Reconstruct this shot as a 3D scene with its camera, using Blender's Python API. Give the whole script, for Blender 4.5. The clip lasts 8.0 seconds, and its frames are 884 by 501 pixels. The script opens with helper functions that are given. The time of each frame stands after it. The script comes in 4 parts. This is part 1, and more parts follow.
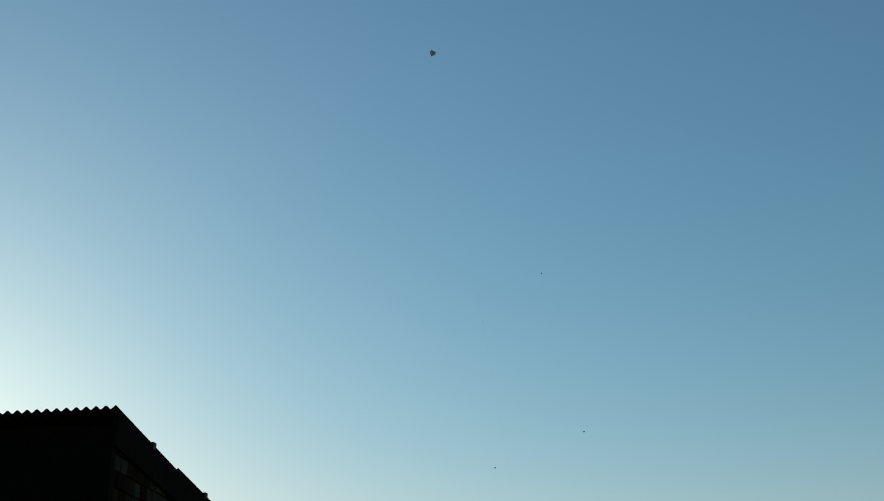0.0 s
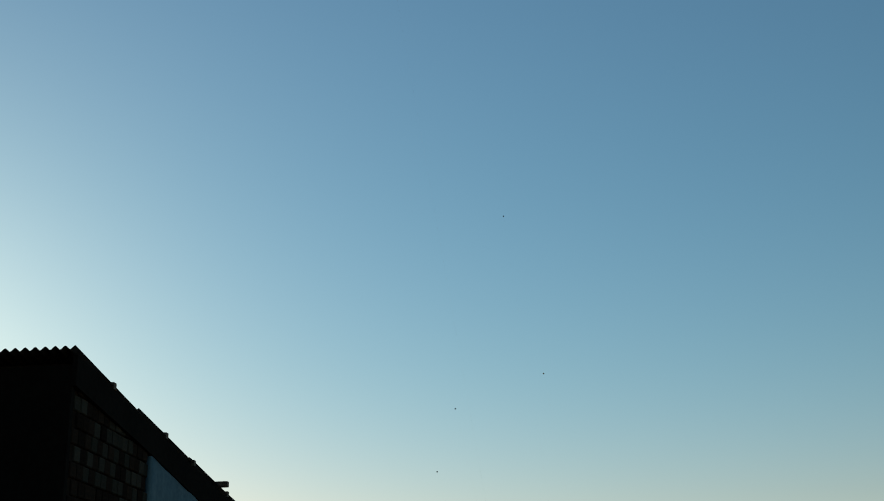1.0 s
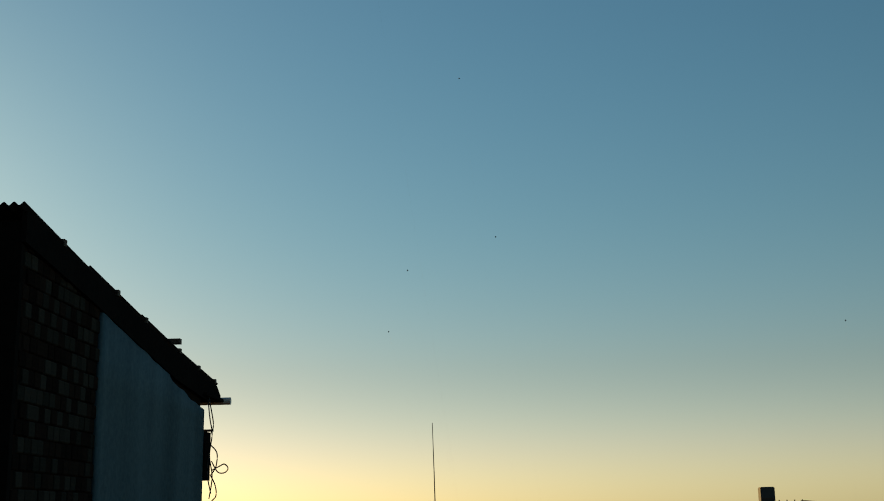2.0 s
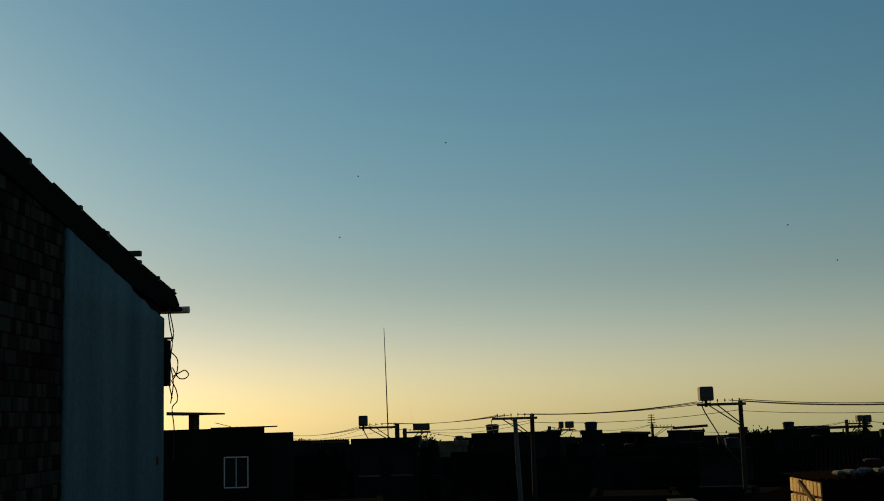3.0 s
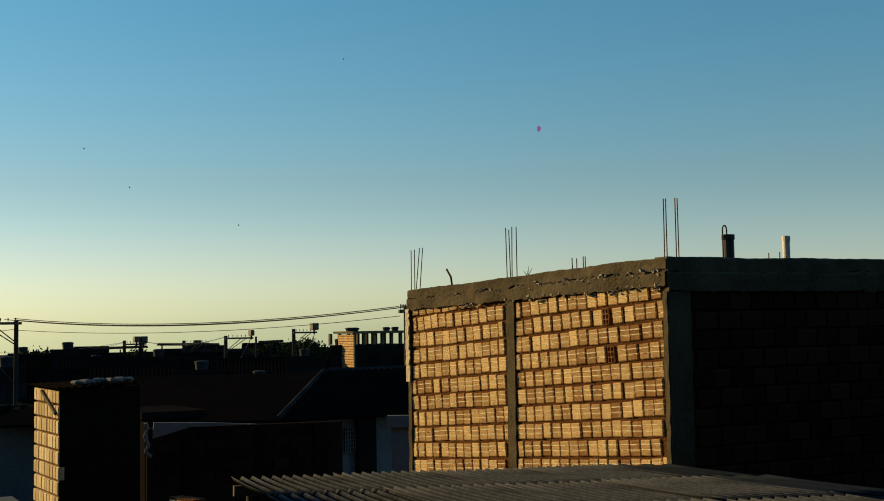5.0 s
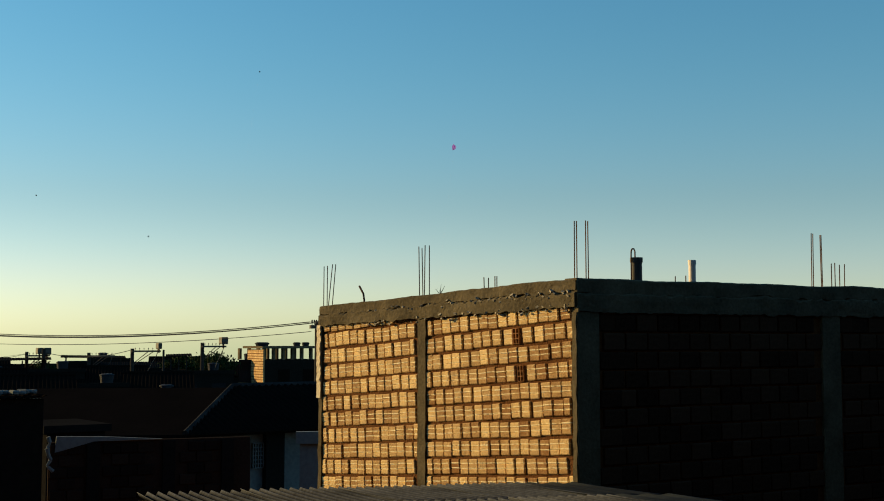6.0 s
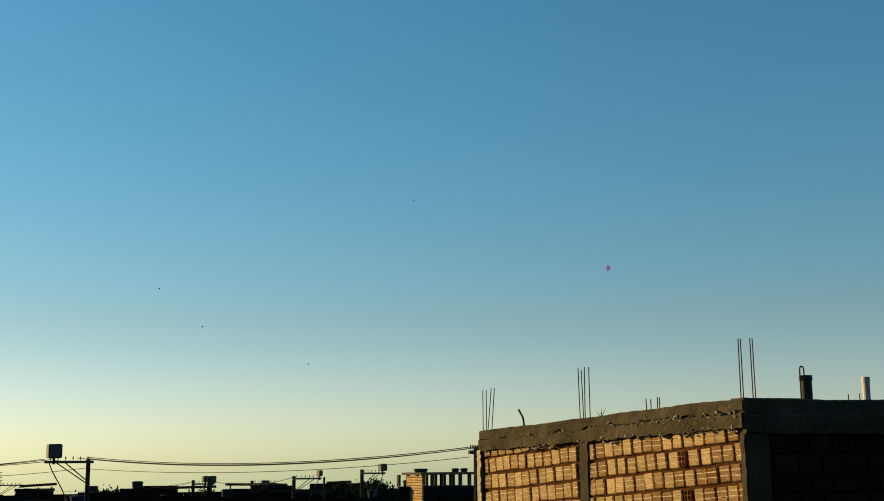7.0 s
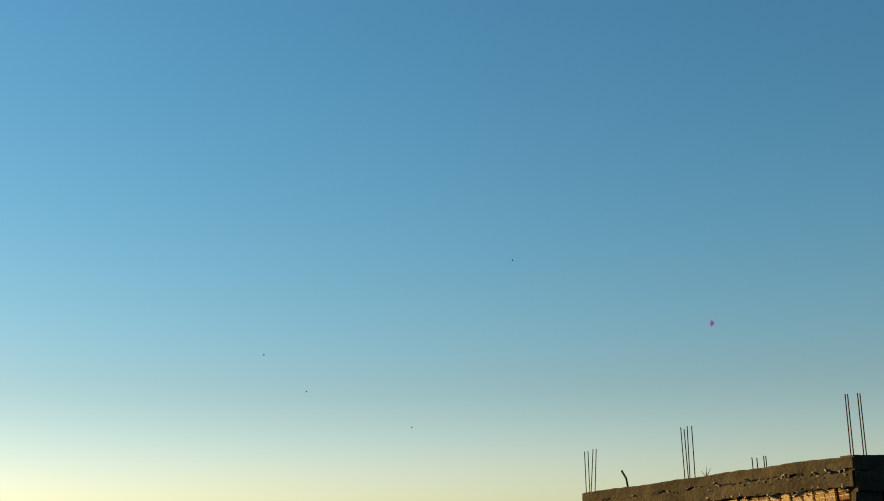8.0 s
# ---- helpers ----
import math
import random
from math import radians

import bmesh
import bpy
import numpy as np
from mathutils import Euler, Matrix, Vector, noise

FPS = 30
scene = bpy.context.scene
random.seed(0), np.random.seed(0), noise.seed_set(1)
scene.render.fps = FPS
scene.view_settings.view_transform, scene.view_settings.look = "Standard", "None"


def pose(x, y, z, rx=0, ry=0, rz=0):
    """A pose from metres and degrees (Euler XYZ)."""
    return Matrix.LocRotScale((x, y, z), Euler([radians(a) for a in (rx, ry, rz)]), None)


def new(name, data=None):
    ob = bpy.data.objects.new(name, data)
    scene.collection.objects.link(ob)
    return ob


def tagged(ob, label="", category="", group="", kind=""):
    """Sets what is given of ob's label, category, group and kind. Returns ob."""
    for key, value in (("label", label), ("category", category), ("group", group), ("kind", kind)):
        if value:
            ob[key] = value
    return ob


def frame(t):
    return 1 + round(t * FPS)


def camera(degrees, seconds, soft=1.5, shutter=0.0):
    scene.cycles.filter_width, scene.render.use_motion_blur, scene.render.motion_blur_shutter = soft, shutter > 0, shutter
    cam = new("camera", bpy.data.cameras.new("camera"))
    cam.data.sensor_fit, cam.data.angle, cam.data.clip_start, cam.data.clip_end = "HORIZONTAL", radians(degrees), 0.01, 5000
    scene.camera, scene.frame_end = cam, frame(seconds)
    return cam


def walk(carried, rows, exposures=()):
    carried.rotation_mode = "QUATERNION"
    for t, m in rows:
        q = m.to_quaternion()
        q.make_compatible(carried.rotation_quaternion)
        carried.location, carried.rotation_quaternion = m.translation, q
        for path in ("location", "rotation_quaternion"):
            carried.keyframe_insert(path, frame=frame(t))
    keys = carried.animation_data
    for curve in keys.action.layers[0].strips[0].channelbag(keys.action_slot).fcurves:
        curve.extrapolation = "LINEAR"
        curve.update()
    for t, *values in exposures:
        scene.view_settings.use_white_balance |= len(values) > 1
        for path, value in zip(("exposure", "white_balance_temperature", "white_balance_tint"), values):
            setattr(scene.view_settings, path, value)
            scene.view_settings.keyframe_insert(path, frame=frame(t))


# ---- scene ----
cam = camera(40.94, 8.0, soft=1.0)
# seconds, x, y, z, heading east of north, tilt up, roll
PATH = [
    (0, 0.00, 2.75, 8.06, -6.66, 22.29, -1.18),
    (0.5, 0.00, 2.75, 8.06, -5.47, 22.34, -1.20),
    (1, 0.00, 2.75, 8.06, -4.76, 19.46, -1.40),
    (1.5, 0.00, 2.75, 8.06, -2.96, 13.42, -0.62),
    (1.7, 0.00, 2.75, 8.06, -2.79, 13.11, -0.84),
    (2.6, 0.00, 2.75, 8.06, -1.60, 11.30, -1.30),
    (2.8, 0.02, 2.65, 8.06, -0.87, 10.38, -1.41),
    (3, 0.02, 1.90, 8.06, -0.25, 8.08, -1.60),
    (3.2, 0.00, 0.15, 8.01, -0.15, 6.95, -2.05),
    (3.5, 0.00, 0.00, 8.00, 0.02, 6.82, -2.18),
    (4, -0.02, 0.01, 8.01, 4.45, 6.68, -1.97),
    (4.1, 0.00, 0.00, 8.00, 6.94, 6.44, -1.64),
    (4.3, 0.02, -0.02, 8.01, 13.54, 4.76, -1.16),
    (4.5, 0.01, -0.02, 8.01, 20.27, 3.84, -1.41),
    (4.6, -0.01, 0.02, 8.00, 23.99, 3.58, -1.30),
    (5, 0.06, 0.08, 7.99, 32.85, 3.60, -0.88),
    (5.2, -0.02, 0.02, 7.99, 36.10, 3.65, -0.98),
    (6.3, 0.02, 0.02, 8.00, 36.93, 4.66, 0.17),
    (6.5, 0.00, 0.00, 8.00, 34.62, 5.91, 0.30),
    (7, -0.01, 0.04, 7.99, 29.59, 10.37, -0.49),
    (7.5, 0.00, 0.00, 8.00, 26.69, 13.17, -0.47),
    (8, 0.01, -0.03, 8.00, 24.71, 13.36, -1.15),
]
walk(cam, [(t, pose(x, y, z, 0, 0, -h) @ pose(0, 0, 0, 90 + p) @ pose(0, 0, 0, 0, 0, r)) for t, x, y, z, h, p, r in PATH],
     exposures=[(0.0, 0.06, 7400, 12), (1.0, 0.03, 7400, 12), (1.5, -0.18, 7350, 9), (3.0, -0.65, 6850, 5), (3.5, -0.56, 6800, 5), (4.0, -0.58, 6550, 4), (4.5, -0.32, 6150, 2),
                (5.0, 0.12, 5880, 1), (6.5, 0.37, 5900, 1), (7.0, 0.13, 5920, 1), (7.5, 0.06, 6050, 2), (8.0, 0.20, 6150, 3)])

# ---- daylight ----
SUN_AZ, SUN_EL = -33.0, 14.0
world = bpy.data.worlds.new("evening_sky")
scene.world = world
world.use_nodes = True
wn, wl = world.node_tree.nodes, world.node_tree.links
sky = wn.new("ShaderNodeTexSky")
sky.sky_type = "NISHITA"
sky.sun_disc = False
sky.sun_elevation, sky.sun_rotation = radians(SUN_EL), radians(SUN_AZ)
sky.air_density, sky.dust_density, sky.ozone_density = 1.5, 0.35, 6.8
wn["Background"].inputs["Strength"].default_value = 0.122
# thin haze, all round: clear air above, a wide veil and a denser layer along the horizon
where, apart = wn.new("ShaderNodeTexCoord"), wn.new("ShaderNodeSeparateXYZ")
wl.new(where.outputs["Generated"], apart.inputs[0])
tone = sky.outputs[0]
for top, tint in ((4.0, (0.93, 1.02, 0.865, 1)), (0.42, (1.36, 1.06, 1.08, 1)), (0.26, (1.22, 1.0, 1.08, 1)), (0.13, (1.30, 1.66, 1.94, 1)), (0.065, (0.90, 1.13, 0.94, 1))):
    fall, haze = wn.new("ShaderNodeMapRange"), wn.new("ShaderNodeMix")
    wl.new(apart.outputs["Z"], fall.inputs["Value"])
    fall.interpolation_type = "SMOOTHSTEP"
    fall.inputs["From Min"].default_value, fall.inputs["From Max"].default_value = -0.02, top
    fall.inputs["To Min"].default_value, fall.inputs["To Max"].default_value = 1.0, 0.0
    haze.data_type, haze.blend_type, haze.clamp_result = "RGBA", "MULTIPLY", False
    haze.inputs["B"].default_value = tint
    wl.new(fall.outputs[0], haze.inputs["Factor"])
    wl.new(tone, haze.inputs["A"])
    tone = haze.outputs["Result"]
wl.new(tone, wn["Background"].inputs["Color"])
sun = new("sun", bpy.data.lights.new("sun", "SUN"))
sun.data.energy, sun.data.angle, sun.data.color = 5.1, radians(0.5), (1.0, 0.61, 0.21)
sun.matrix_world = pose(0, 0, 40, 90 - SUN_EL, 0, 180 - SUN_AZ)


# ---- materials ----
def mat(name, dark, light, rough=0.9, scale=6.0, bump=0.3, metal=0.0, stain=0.35, piece=0.0, relief=0.02, shine=0.25, stretch=1.0):
    """Grain and larger stains between two tones, with fine relief; piece: how far single pieces differ."""
    m = bpy.data.materials.new(name)
    m.use_nodes = True
    n, l = m.node_tree.nodes, m.node_tree.links
    b = n["Principled BSDF"]
    b.inputs["Roughness"].default_value, b.inputs["Metallic"].default_value = rough, metal
    b.inputs["Specular IOR Level"].default_value = shine
    co = n.new("ShaderNodeTexCoord")
    fine, wide = n.new("ShaderNodeTexNoise"), n.new("ShaderNodeTexNoise")
    fine.inputs["Scale"].default_value, fine.inputs["Detail"].default_value = scale * 6, 5
    wide.inputs["Scale"].default_value, wide.inputs["Detail"].default_value = scale * 0.35, 3
    run = n.new("ShaderNodeMapping")
    run.inputs["Scale"].default_value = (1, 1, stretch)
    l.new(co.outputs["Object"], run.inputs["Vector"])
    l.new(co.outputs["Object"], fine.inputs["Vector"])
    l.new(run.outputs[0], wide.inputs["Vector"])
    mix = n.new("ShaderNodeMix")
    mix.data_type = "RGBA"
    mix.inputs["A"].default_value, mix.inputs["B"].default_value = (*dark, 1), (*light, 1)
    sm = n.new("ShaderNodeMath")
    sm.operation = "MULTIPLY_ADD"
    sm.inputs[1].default_value, sm.inputs[2].default_value = stain * 2, 0.5 - stain
    l.new(wide.outputs["Fac"], sm.inputs[0])
    ad = n.new("ShaderNodeMath")
    ad.operation = "MULTIPLY_ADD"
    ad.use_clamp = True
    ad.inputs[1].default_value = 0.8
    l.new(fine.outputs["Fac"], ad.inputs[0])
    su = n.new("ShaderNodeMath")
    su.operation = "SUBTRACT"
    su.inputs[1].default_value = 0.4
    l.new(sm.outputs[0], su.inputs[0])
    l.new(su.outputs[0], ad.inputs[2])
    fac = ad.outputs[0]
    if piece:
        ob = n.new("ShaderNodeObjectInfo")
        pm = n.new("ShaderNodeMath")
        pm.operation, pm.use_clamp = "MULTIPLY_ADD", True
        pm.inputs[1].default_value = piece
        l.new(ob.outputs["Random"], pm.inputs[0])
        sh = n.new("ShaderNodeMath")
        sh.operation = "SUBTRACT"
        sh.inputs[1].default_value = piece / 2
        l.new(fac, sh.inputs[0])
        l.new(sh.outputs[0], pm.inputs[2])
        fac = pm.outputs[0]
    l.new(fac, mix.inputs["Factor"])
    l.new(mix.outputs["Result"], b.inputs["Base Color"])
    bp = n.new("ShaderNodeBump")
    bp.inputs["Strength"].default_value, bp.inputs["Distance"].default_value = bump, relief
    l.new(fine.outputs["Fac"], bp.inputs["Height"])
    l.new(bp.outputs[0], b.inputs["Normal"])
    return m


def ribbed_brick(name):
    """Hollow clay brick: each piece with its own tone, grime and pale scrape lines along the ribs."""
    m = mat(name, (0.25, 0.12, 0.036), (0.78, 0.56, 0.26), 0.85, 9, 0.5, stain=0.6, piece=0.75)
    n, l = m.node_tree.nodes, m.node_tree.links
    own = n.new("ShaderNodeObjectInfo")
    spread = n.new("ShaderNodeVectorMath")
    spread.operation = "SCALE"
    spread.inputs[0].default_value = (31.0, 17.0, 23.0)
    l.new(own.outputs["Random"], spread.inputs["Scale"])
    co = [x for x in n if x.bl_idname == "ShaderNodeTexCoord"][0]
    add = n.new("ShaderNodeVectorMath")
    l.new(co.outputs["Object"], add.inputs[0])
    l.new(spread.outputs[0], add.inputs[1])
    for tex in [x for x in n if x.bl_idname == "ShaderNodeTexNoise"]:
        l.new(add.outputs[0], tex.inputs["Vector"])
    xyz = n.new("ShaderNodeSeparateXYZ")
    l.new(co.outputs["Object"], xyz.inputs[0])
    lines = None
    for z in (0.064, 0.120):
        near = n.new("ShaderNodeMath")
        near.operation = "COMPARE"
        near.inputs[1].default_value, near.inputs[2].default_value = z, 0.008
        l.new(xyz.outputs["Z"], near.inputs[0])
        if lines is None:
            lines = near.outputs[0]
        else:
            both = n.new("ShaderNodeMath")
            both.operation = "MAXIMUM"
            l.new(lines, both.inputs[0])
            l.new(near.outputs[0], both.inputs[1])
            lines = both.outputs[0]
    worn = n.new("ShaderNodeTexNoise")
    worn.inputs["Scale"].default_value = 14
    l.new(add.outputs[0], worn.inputs["Vector"])
    step = n.new("ShaderNodeMapRange")
    step.inputs["From Min"].default_value, step.inputs["From Max"].default_value = 0.30, 0.46
    l.new(worn.outputs["Fac"], step.inputs["Value"])
    amount = n.new("ShaderNodeMath")
    amount.operation = "MULTIPLY"
    l.new(lines, amount.inputs[0])
    l.new(step.outputs[0], amount.inputs[1])
    bsdf = n["Principled BSDF"]
    base = bsdf.inputs["Base Color"].links[0].from_socket
    pale = n.new("ShaderNodeMix")
    pale.data_type = "RGBA"
    pale.inputs["B"].default_value = (0.90, 0.78, 0.50, 1)
    l.new(amount.outputs[0], pale.inputs["Factor"])
    l.new(base, pale.inputs["A"])
    l.new(pale.outputs["Result"], bsdf.inputs["Base Color"])
    return m


BRICK = ribbed_brick("hollow_clay_brick")
# Darker copy of the clay brick; the dark side's shade is in its colour.
BRICK_DARK = mat("shaded_clay_brick", (0.022, 0.012, 0.008), (0.088, 0.050, 0.030), 0.95, 4, 0.3, piece=0.6, shine=0.0)
BURNT_BRICK = mat("overfired_brick", (0.19, 0.085, 0.028), (0.38, 0.19, 0.07), 0.9, 9, 0.5, stain=0.6, piece=0.5)
# Darkest brick, its colour lowered in place of shade on two walls.
NEAR_BLACK_BRICK = mat("near_black_clay_brick", (0.010, 0.008, 0.007), (0.036, 0.026, 0.020), 0.95, 4, 0.3, piece=0.6, shine=0.0)
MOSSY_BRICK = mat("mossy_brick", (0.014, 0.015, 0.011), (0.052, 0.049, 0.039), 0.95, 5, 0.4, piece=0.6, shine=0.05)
MORTAR = mat("brown_mortar", (0.055, 0.023, 0.009), (0.19, 0.085, 0.030), 0.95, 8, 0.8, shine=0.05)
CONCRETE = mat("raw_concrete", (0.040, 0.033, 0.021), (0.180, 0.150, 0.094), 0.95, 5, 0.35, stain=0.7, shine=0.05)
PLASTER = mat("blue_grey_plaster", (0.024, 0.062, 0.076), (0.094, 0.170, 0.192), 0.9, 2.2, 0.2, stain=0.9, stretch=0.16, shine=0.1)
# Near-black base colour stands in for deep shade on the walls facing the terrace.
NEAR_BLACK = mat("near_black_render", (0.006, 0.006, 0.006), (0.020, 0.019, 0.017), 1.0, 2, 0.12, shine=0.0)
SHEET = mat("fibre_cement_sheet", (0.006, 0.006, 0.007), (0.050, 0.050, 0.051), 0.8, 3, 0.08, shine=0.002, stain=0.7)
# Both roof colours are set near black in place of backlit shade.
OLD_SHEET = mat("near_black_sheet", (0.008, 0.008, 0.008), (0.018, 0.017, 0.016), 1.0, 3, 0.1, shine=0.0)
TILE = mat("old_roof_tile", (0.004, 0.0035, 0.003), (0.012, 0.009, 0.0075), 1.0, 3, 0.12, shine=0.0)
PALE = mat("limewashed_wall", (0.08, 0.092, 0.096), (0.20, 0.22, 0.22), 0.95, 2, 0.2, shine=0.05)
# Pale copy of the clay brick, stronger sunlight put into its colour.
LIT_BRICK = mat("brightened_clay_brick", (0.42, 0.31, 0.16), (0.86, 0.76, 0.52), 0.9, 7, 0.5, stain=0.6, piece=0.6, shine=0.05)
PALE_BRICK = mat("pale_clay_brick", (0.22, 0.2, 0.16), (0.5, 0.46, 0.38), 0.9, 5, 0.3, piece=0.6)
POLE = mat("cast_concrete_pole", (0.014, 0.013, 0.012), (0.045, 0.042, 0.040), 0.95, 2, 0.2, shine=0.05)
NEW_POLE = mat("pale_concrete_pole", (0.06, 0.058, 0.055), (0.14, 0.135, 0.13), 0.9, 2, 0.2, shine=0.05)
WOOD = mat("grey_timber", (0.05, 0.04, 0.03), (0.14, 0.11, 0.08), 0.9, 5, 0.4)
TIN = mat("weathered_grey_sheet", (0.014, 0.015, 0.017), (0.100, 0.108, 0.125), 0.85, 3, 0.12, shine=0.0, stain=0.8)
tn, tl = TIN.node_tree.nodes, TIN.node_tree.links  # rib light put into the colour: valleys shaded dark, crests lightened, by height
at, xyz, rise, rib_shade, base = (tn.new(k) for k in ("ShaderNodeTexCoord", "ShaderNodeSeparateXYZ", "ShaderNodeMapRange", "ShaderNodeMix", "ShaderNodeMix"))
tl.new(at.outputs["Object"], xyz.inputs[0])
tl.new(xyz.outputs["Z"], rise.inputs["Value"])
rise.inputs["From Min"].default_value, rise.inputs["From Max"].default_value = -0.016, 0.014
rib_shade.data_type = base.data_type = "RGBA"
rib_shade.inputs["A"].default_value, rib_shade.inputs["B"].default_value = (0.10, 0.10, 0.10, 1), (1.1, 1.1, 1.1, 1)
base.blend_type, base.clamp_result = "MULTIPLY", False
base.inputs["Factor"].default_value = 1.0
tl.new(rise.outputs[0], rib_shade.inputs["Factor"])
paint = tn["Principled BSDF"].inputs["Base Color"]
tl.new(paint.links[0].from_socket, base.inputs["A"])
tl.new(rib_shade.outputs["Result"], base.inputs["B"])
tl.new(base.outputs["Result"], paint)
ZINC = mat("dull_zinc_sheet", (0.008, 0.010, 0.012), (0.030, 0.037, 0.044), 0.75, 2, 0.06, shine=0.02, stain=0.7)
CREAM = mat("sunlit_edge_cream", (0.45, 0.38, 0.26), (0.80, 0.72, 0.55), 0.9, 6, 0.5, shine=0.05)
STEEL = mat("rusted_rebar", (0.06, 0.035, 0.025), (0.14, 0.08, 0.05), 0.7, 20, 0.3, metal=0.4)
WIRE = mat("black_cable", (0.012, 0.012, 0.012), (0.03, 0.03, 0.03), 0.6, 20, 0.1)
BOXM = mat("painted_steel_box", (0.03, 0.03, 0.028), (0.07, 0.07, 0.065), 0.5, 4, 0.1)
TANK = mat("dark_plastic_tank", (0.012, 0.014, 0.02), (0.03, 0.034, 0.042), 0.7, 3, 0.1, shine=0.1)
PVC = mat("white_plastic_pipe", (0.55, 0.5, 0.45), (0.75, 0.7, 0.64), 0.5, 6, 0.05)
LEAF = mat("tree_leaf", (0.010, 0.018, 0.006), (0.03, 0.045, 0.014), 0.9, 3, 0.3, shine=0.05)
BARK = mat("bark", (0.04, 0.03, 0.02), (0.1, 0.08, 0.06), 0.95, 8, 0.8)
EARTH = mat("packed_earth", (0.02, 0.016, 0.012), (0.06, 0.05, 0.04), 1.0, 0.6, 0.4, shine=0.0)
GLASS = mat("dark_window_glass", (0.01, 0.012, 0.015), (0.02, 0.022, 0.025), 0.15, 2, 0.0)
WHITE = mat("white_window_paint", (0.6, 0.6, 0.58), (0.8, 0.8, 0.78), 0.6, 4, 0.05)


# ---- mesh helpers ----
def finish(ob, bm, material):
    me = bpy.data.meshes.new(ob)
    bm.to_mesh(me)
    bm.free()
    me.materials.append(material)
    return me


def part(name, bm, material, parent=None, label="", smooth=False):
    me = finish(name, bm, material)
    if smooth:
        me.polygons.foreach_set("use_smooth", [True] * len(me.polygons))
    ob = new(name, me)
    if parent:
        ob.parent = parent
    if label:
        ob["label"] = label
    return ob


def thing(name, m, label, category, group="", kind=""):
    ob = new(name)
    ob.matrix_world = m
    return tagged(ob, label, category, group, kind)


def box(bm, x0, x1, y0, y1, z0, z1, m=None):
    vs = [bm.verts.new((x, y, z)) for z in (z0, z1) for x, y in ((x0, y0), (x1, y0), (x1, y1), (x0, y1))]
    if m:
        for v in vs:
            v.co = m @ v.co
    for f in ((3, 2, 1, 0), (4, 5, 6, 7), (0, 1, 5, 4), (1, 2, 6, 5), (2, 3, 7, 6), (3, 0, 4, 7)):
        bm.faces.new([vs[i] for i in f])
    return vs


def boxed(*spans, m=None):
    bm = bmesh.new()
    box(bm, *spans, m)
    return bm


def rod(bm, a, b, r, sides=8, r2=None):
    a, b = Vector(a), Vector(b)
    d = b - a
    q = d.to_track_quat("Z", "Y").to_matrix()
    r2 = r if r2 is None else r2
    rings = []
    for p, rr in ((a, r), (b, r2)):
        rings.append([bm.verts.new(p + q @ Vector((rr * math.cos(2 * math.pi * i / sides), rr * math.sin(2 * math.pi * i / sides), 0))) for i in range(sides)])
    for i in range(sides):
        j = (i + 1) % sides
        bm.faces.new((rings[0][i], rings[0][j], rings[1][j], rings[1][i]))
    bm.faces.new(rings[0][::-1])
    bm.faces.new(rings[1])


def rodded(a, b, r, sides=8, r2=None):
    bm = bmesh.new()
    rod(bm, a, b, r, sides, r2)
    return bm


def prism(points, z0, z1):
    """An upright block over a plan given anticlockwise; z1 may be a list, a height a corner."""
    bm = bmesh.new()
    tops = z1 if isinstance(z1, (list, tuple)) else [z1] * len(points)
    lo = [bm.verts.new((x, y, z0)) for x, y in points]
    hi = [bm.verts.new((x, y, z)) for (x, y), z in zip(points, tops)]
    n = len(points)
    bm.faces.new(lo[::-1])
    bm.faces.new(hi)
    for i in range(n):
        bm.faces.new((lo[i], lo[(i + 1) % n], hi[(i + 1) % n], hi[i]))
    return bm


EYE = Vector((0, 0, 8.0))


def spot(az, el, d):
    """A place by heading and height angle from the terrace, d metres away on the plan."""
    a = radians(az)
    return Vector((d * math.sin(a), d * math.cos(a), EYE.z + d * math.tan(radians(el))))


def corrugated(width, length, pitch, amp, thick=0.006, steps=6, sag=0.0, rows=6, sharp=1.0):
    """A wavy sheet over x 0..width, running along y 0..length."""
    bm = bmesh.new()
    n = max(2, int(width / pitch * steps))
    grids = []
    for dz in (0, -thick):
        grid = []
        for j in range(rows + 1):
            y = length * j / rows
            s = -sag * math.sin(math.pi * j / rows)
            grid.append([bm.verts.new((width * i / n, y, amp * (2 * (0.5 + 0.5 * math.cos(2 * math.pi * i / steps)) ** sharp - 1) + dz + s)) for i in range(n + 1)])
        grids.append(grid)
    top, low = grids
    for j in range(rows):
        for i in range(n):
            bm.faces.new((top[j][i], top[j][i + 1], top[j + 1][i + 1], top[j + 1][i]))
            bm.faces.new((low[j][i], low[j + 1][i], low[j + 1][i + 1], low[j][i + 1]))
    for i in range(n):
        bm.faces.new((top[0][i], low[0][i], low[0][i + 1], top[0][i + 1]))
        bm.faces.new((top[rows][i], top[rows][i + 1], low[rows][i + 1], low[rows][i]))
    for j in range(rows):
        bm.faces.new((top[j][0], top[j + 1][0], low[j + 1][0], low[j][0]))
        bm.faces.new((top[j][n], low[j][n], low[j + 1][n], top[j + 1][n]))
    return bm


# ---- ground ----
bm = bmesh.new()
bmesh.ops.create_grid(bm, x_segments=120, y_segments=120, size=2500)
for v in bm.verts:  # the town lies on a rise; the land falls away beyond it
    v.co.z = -0.03 * max(0.0, v.co.length - 170)
ground = tagged(part("ground", bm, EARTH), "bare packed earth between the houses", "ground", kind="structure")

# ---- the terrace that the camera stands on ----
terrace = tagged(part("terrace_house", boxed(-7, 3.2, -7, 5.2, 0, 6.4), CONCRETE), "concrete roof terrace over the lower storeys", "terrace", kind="structure")
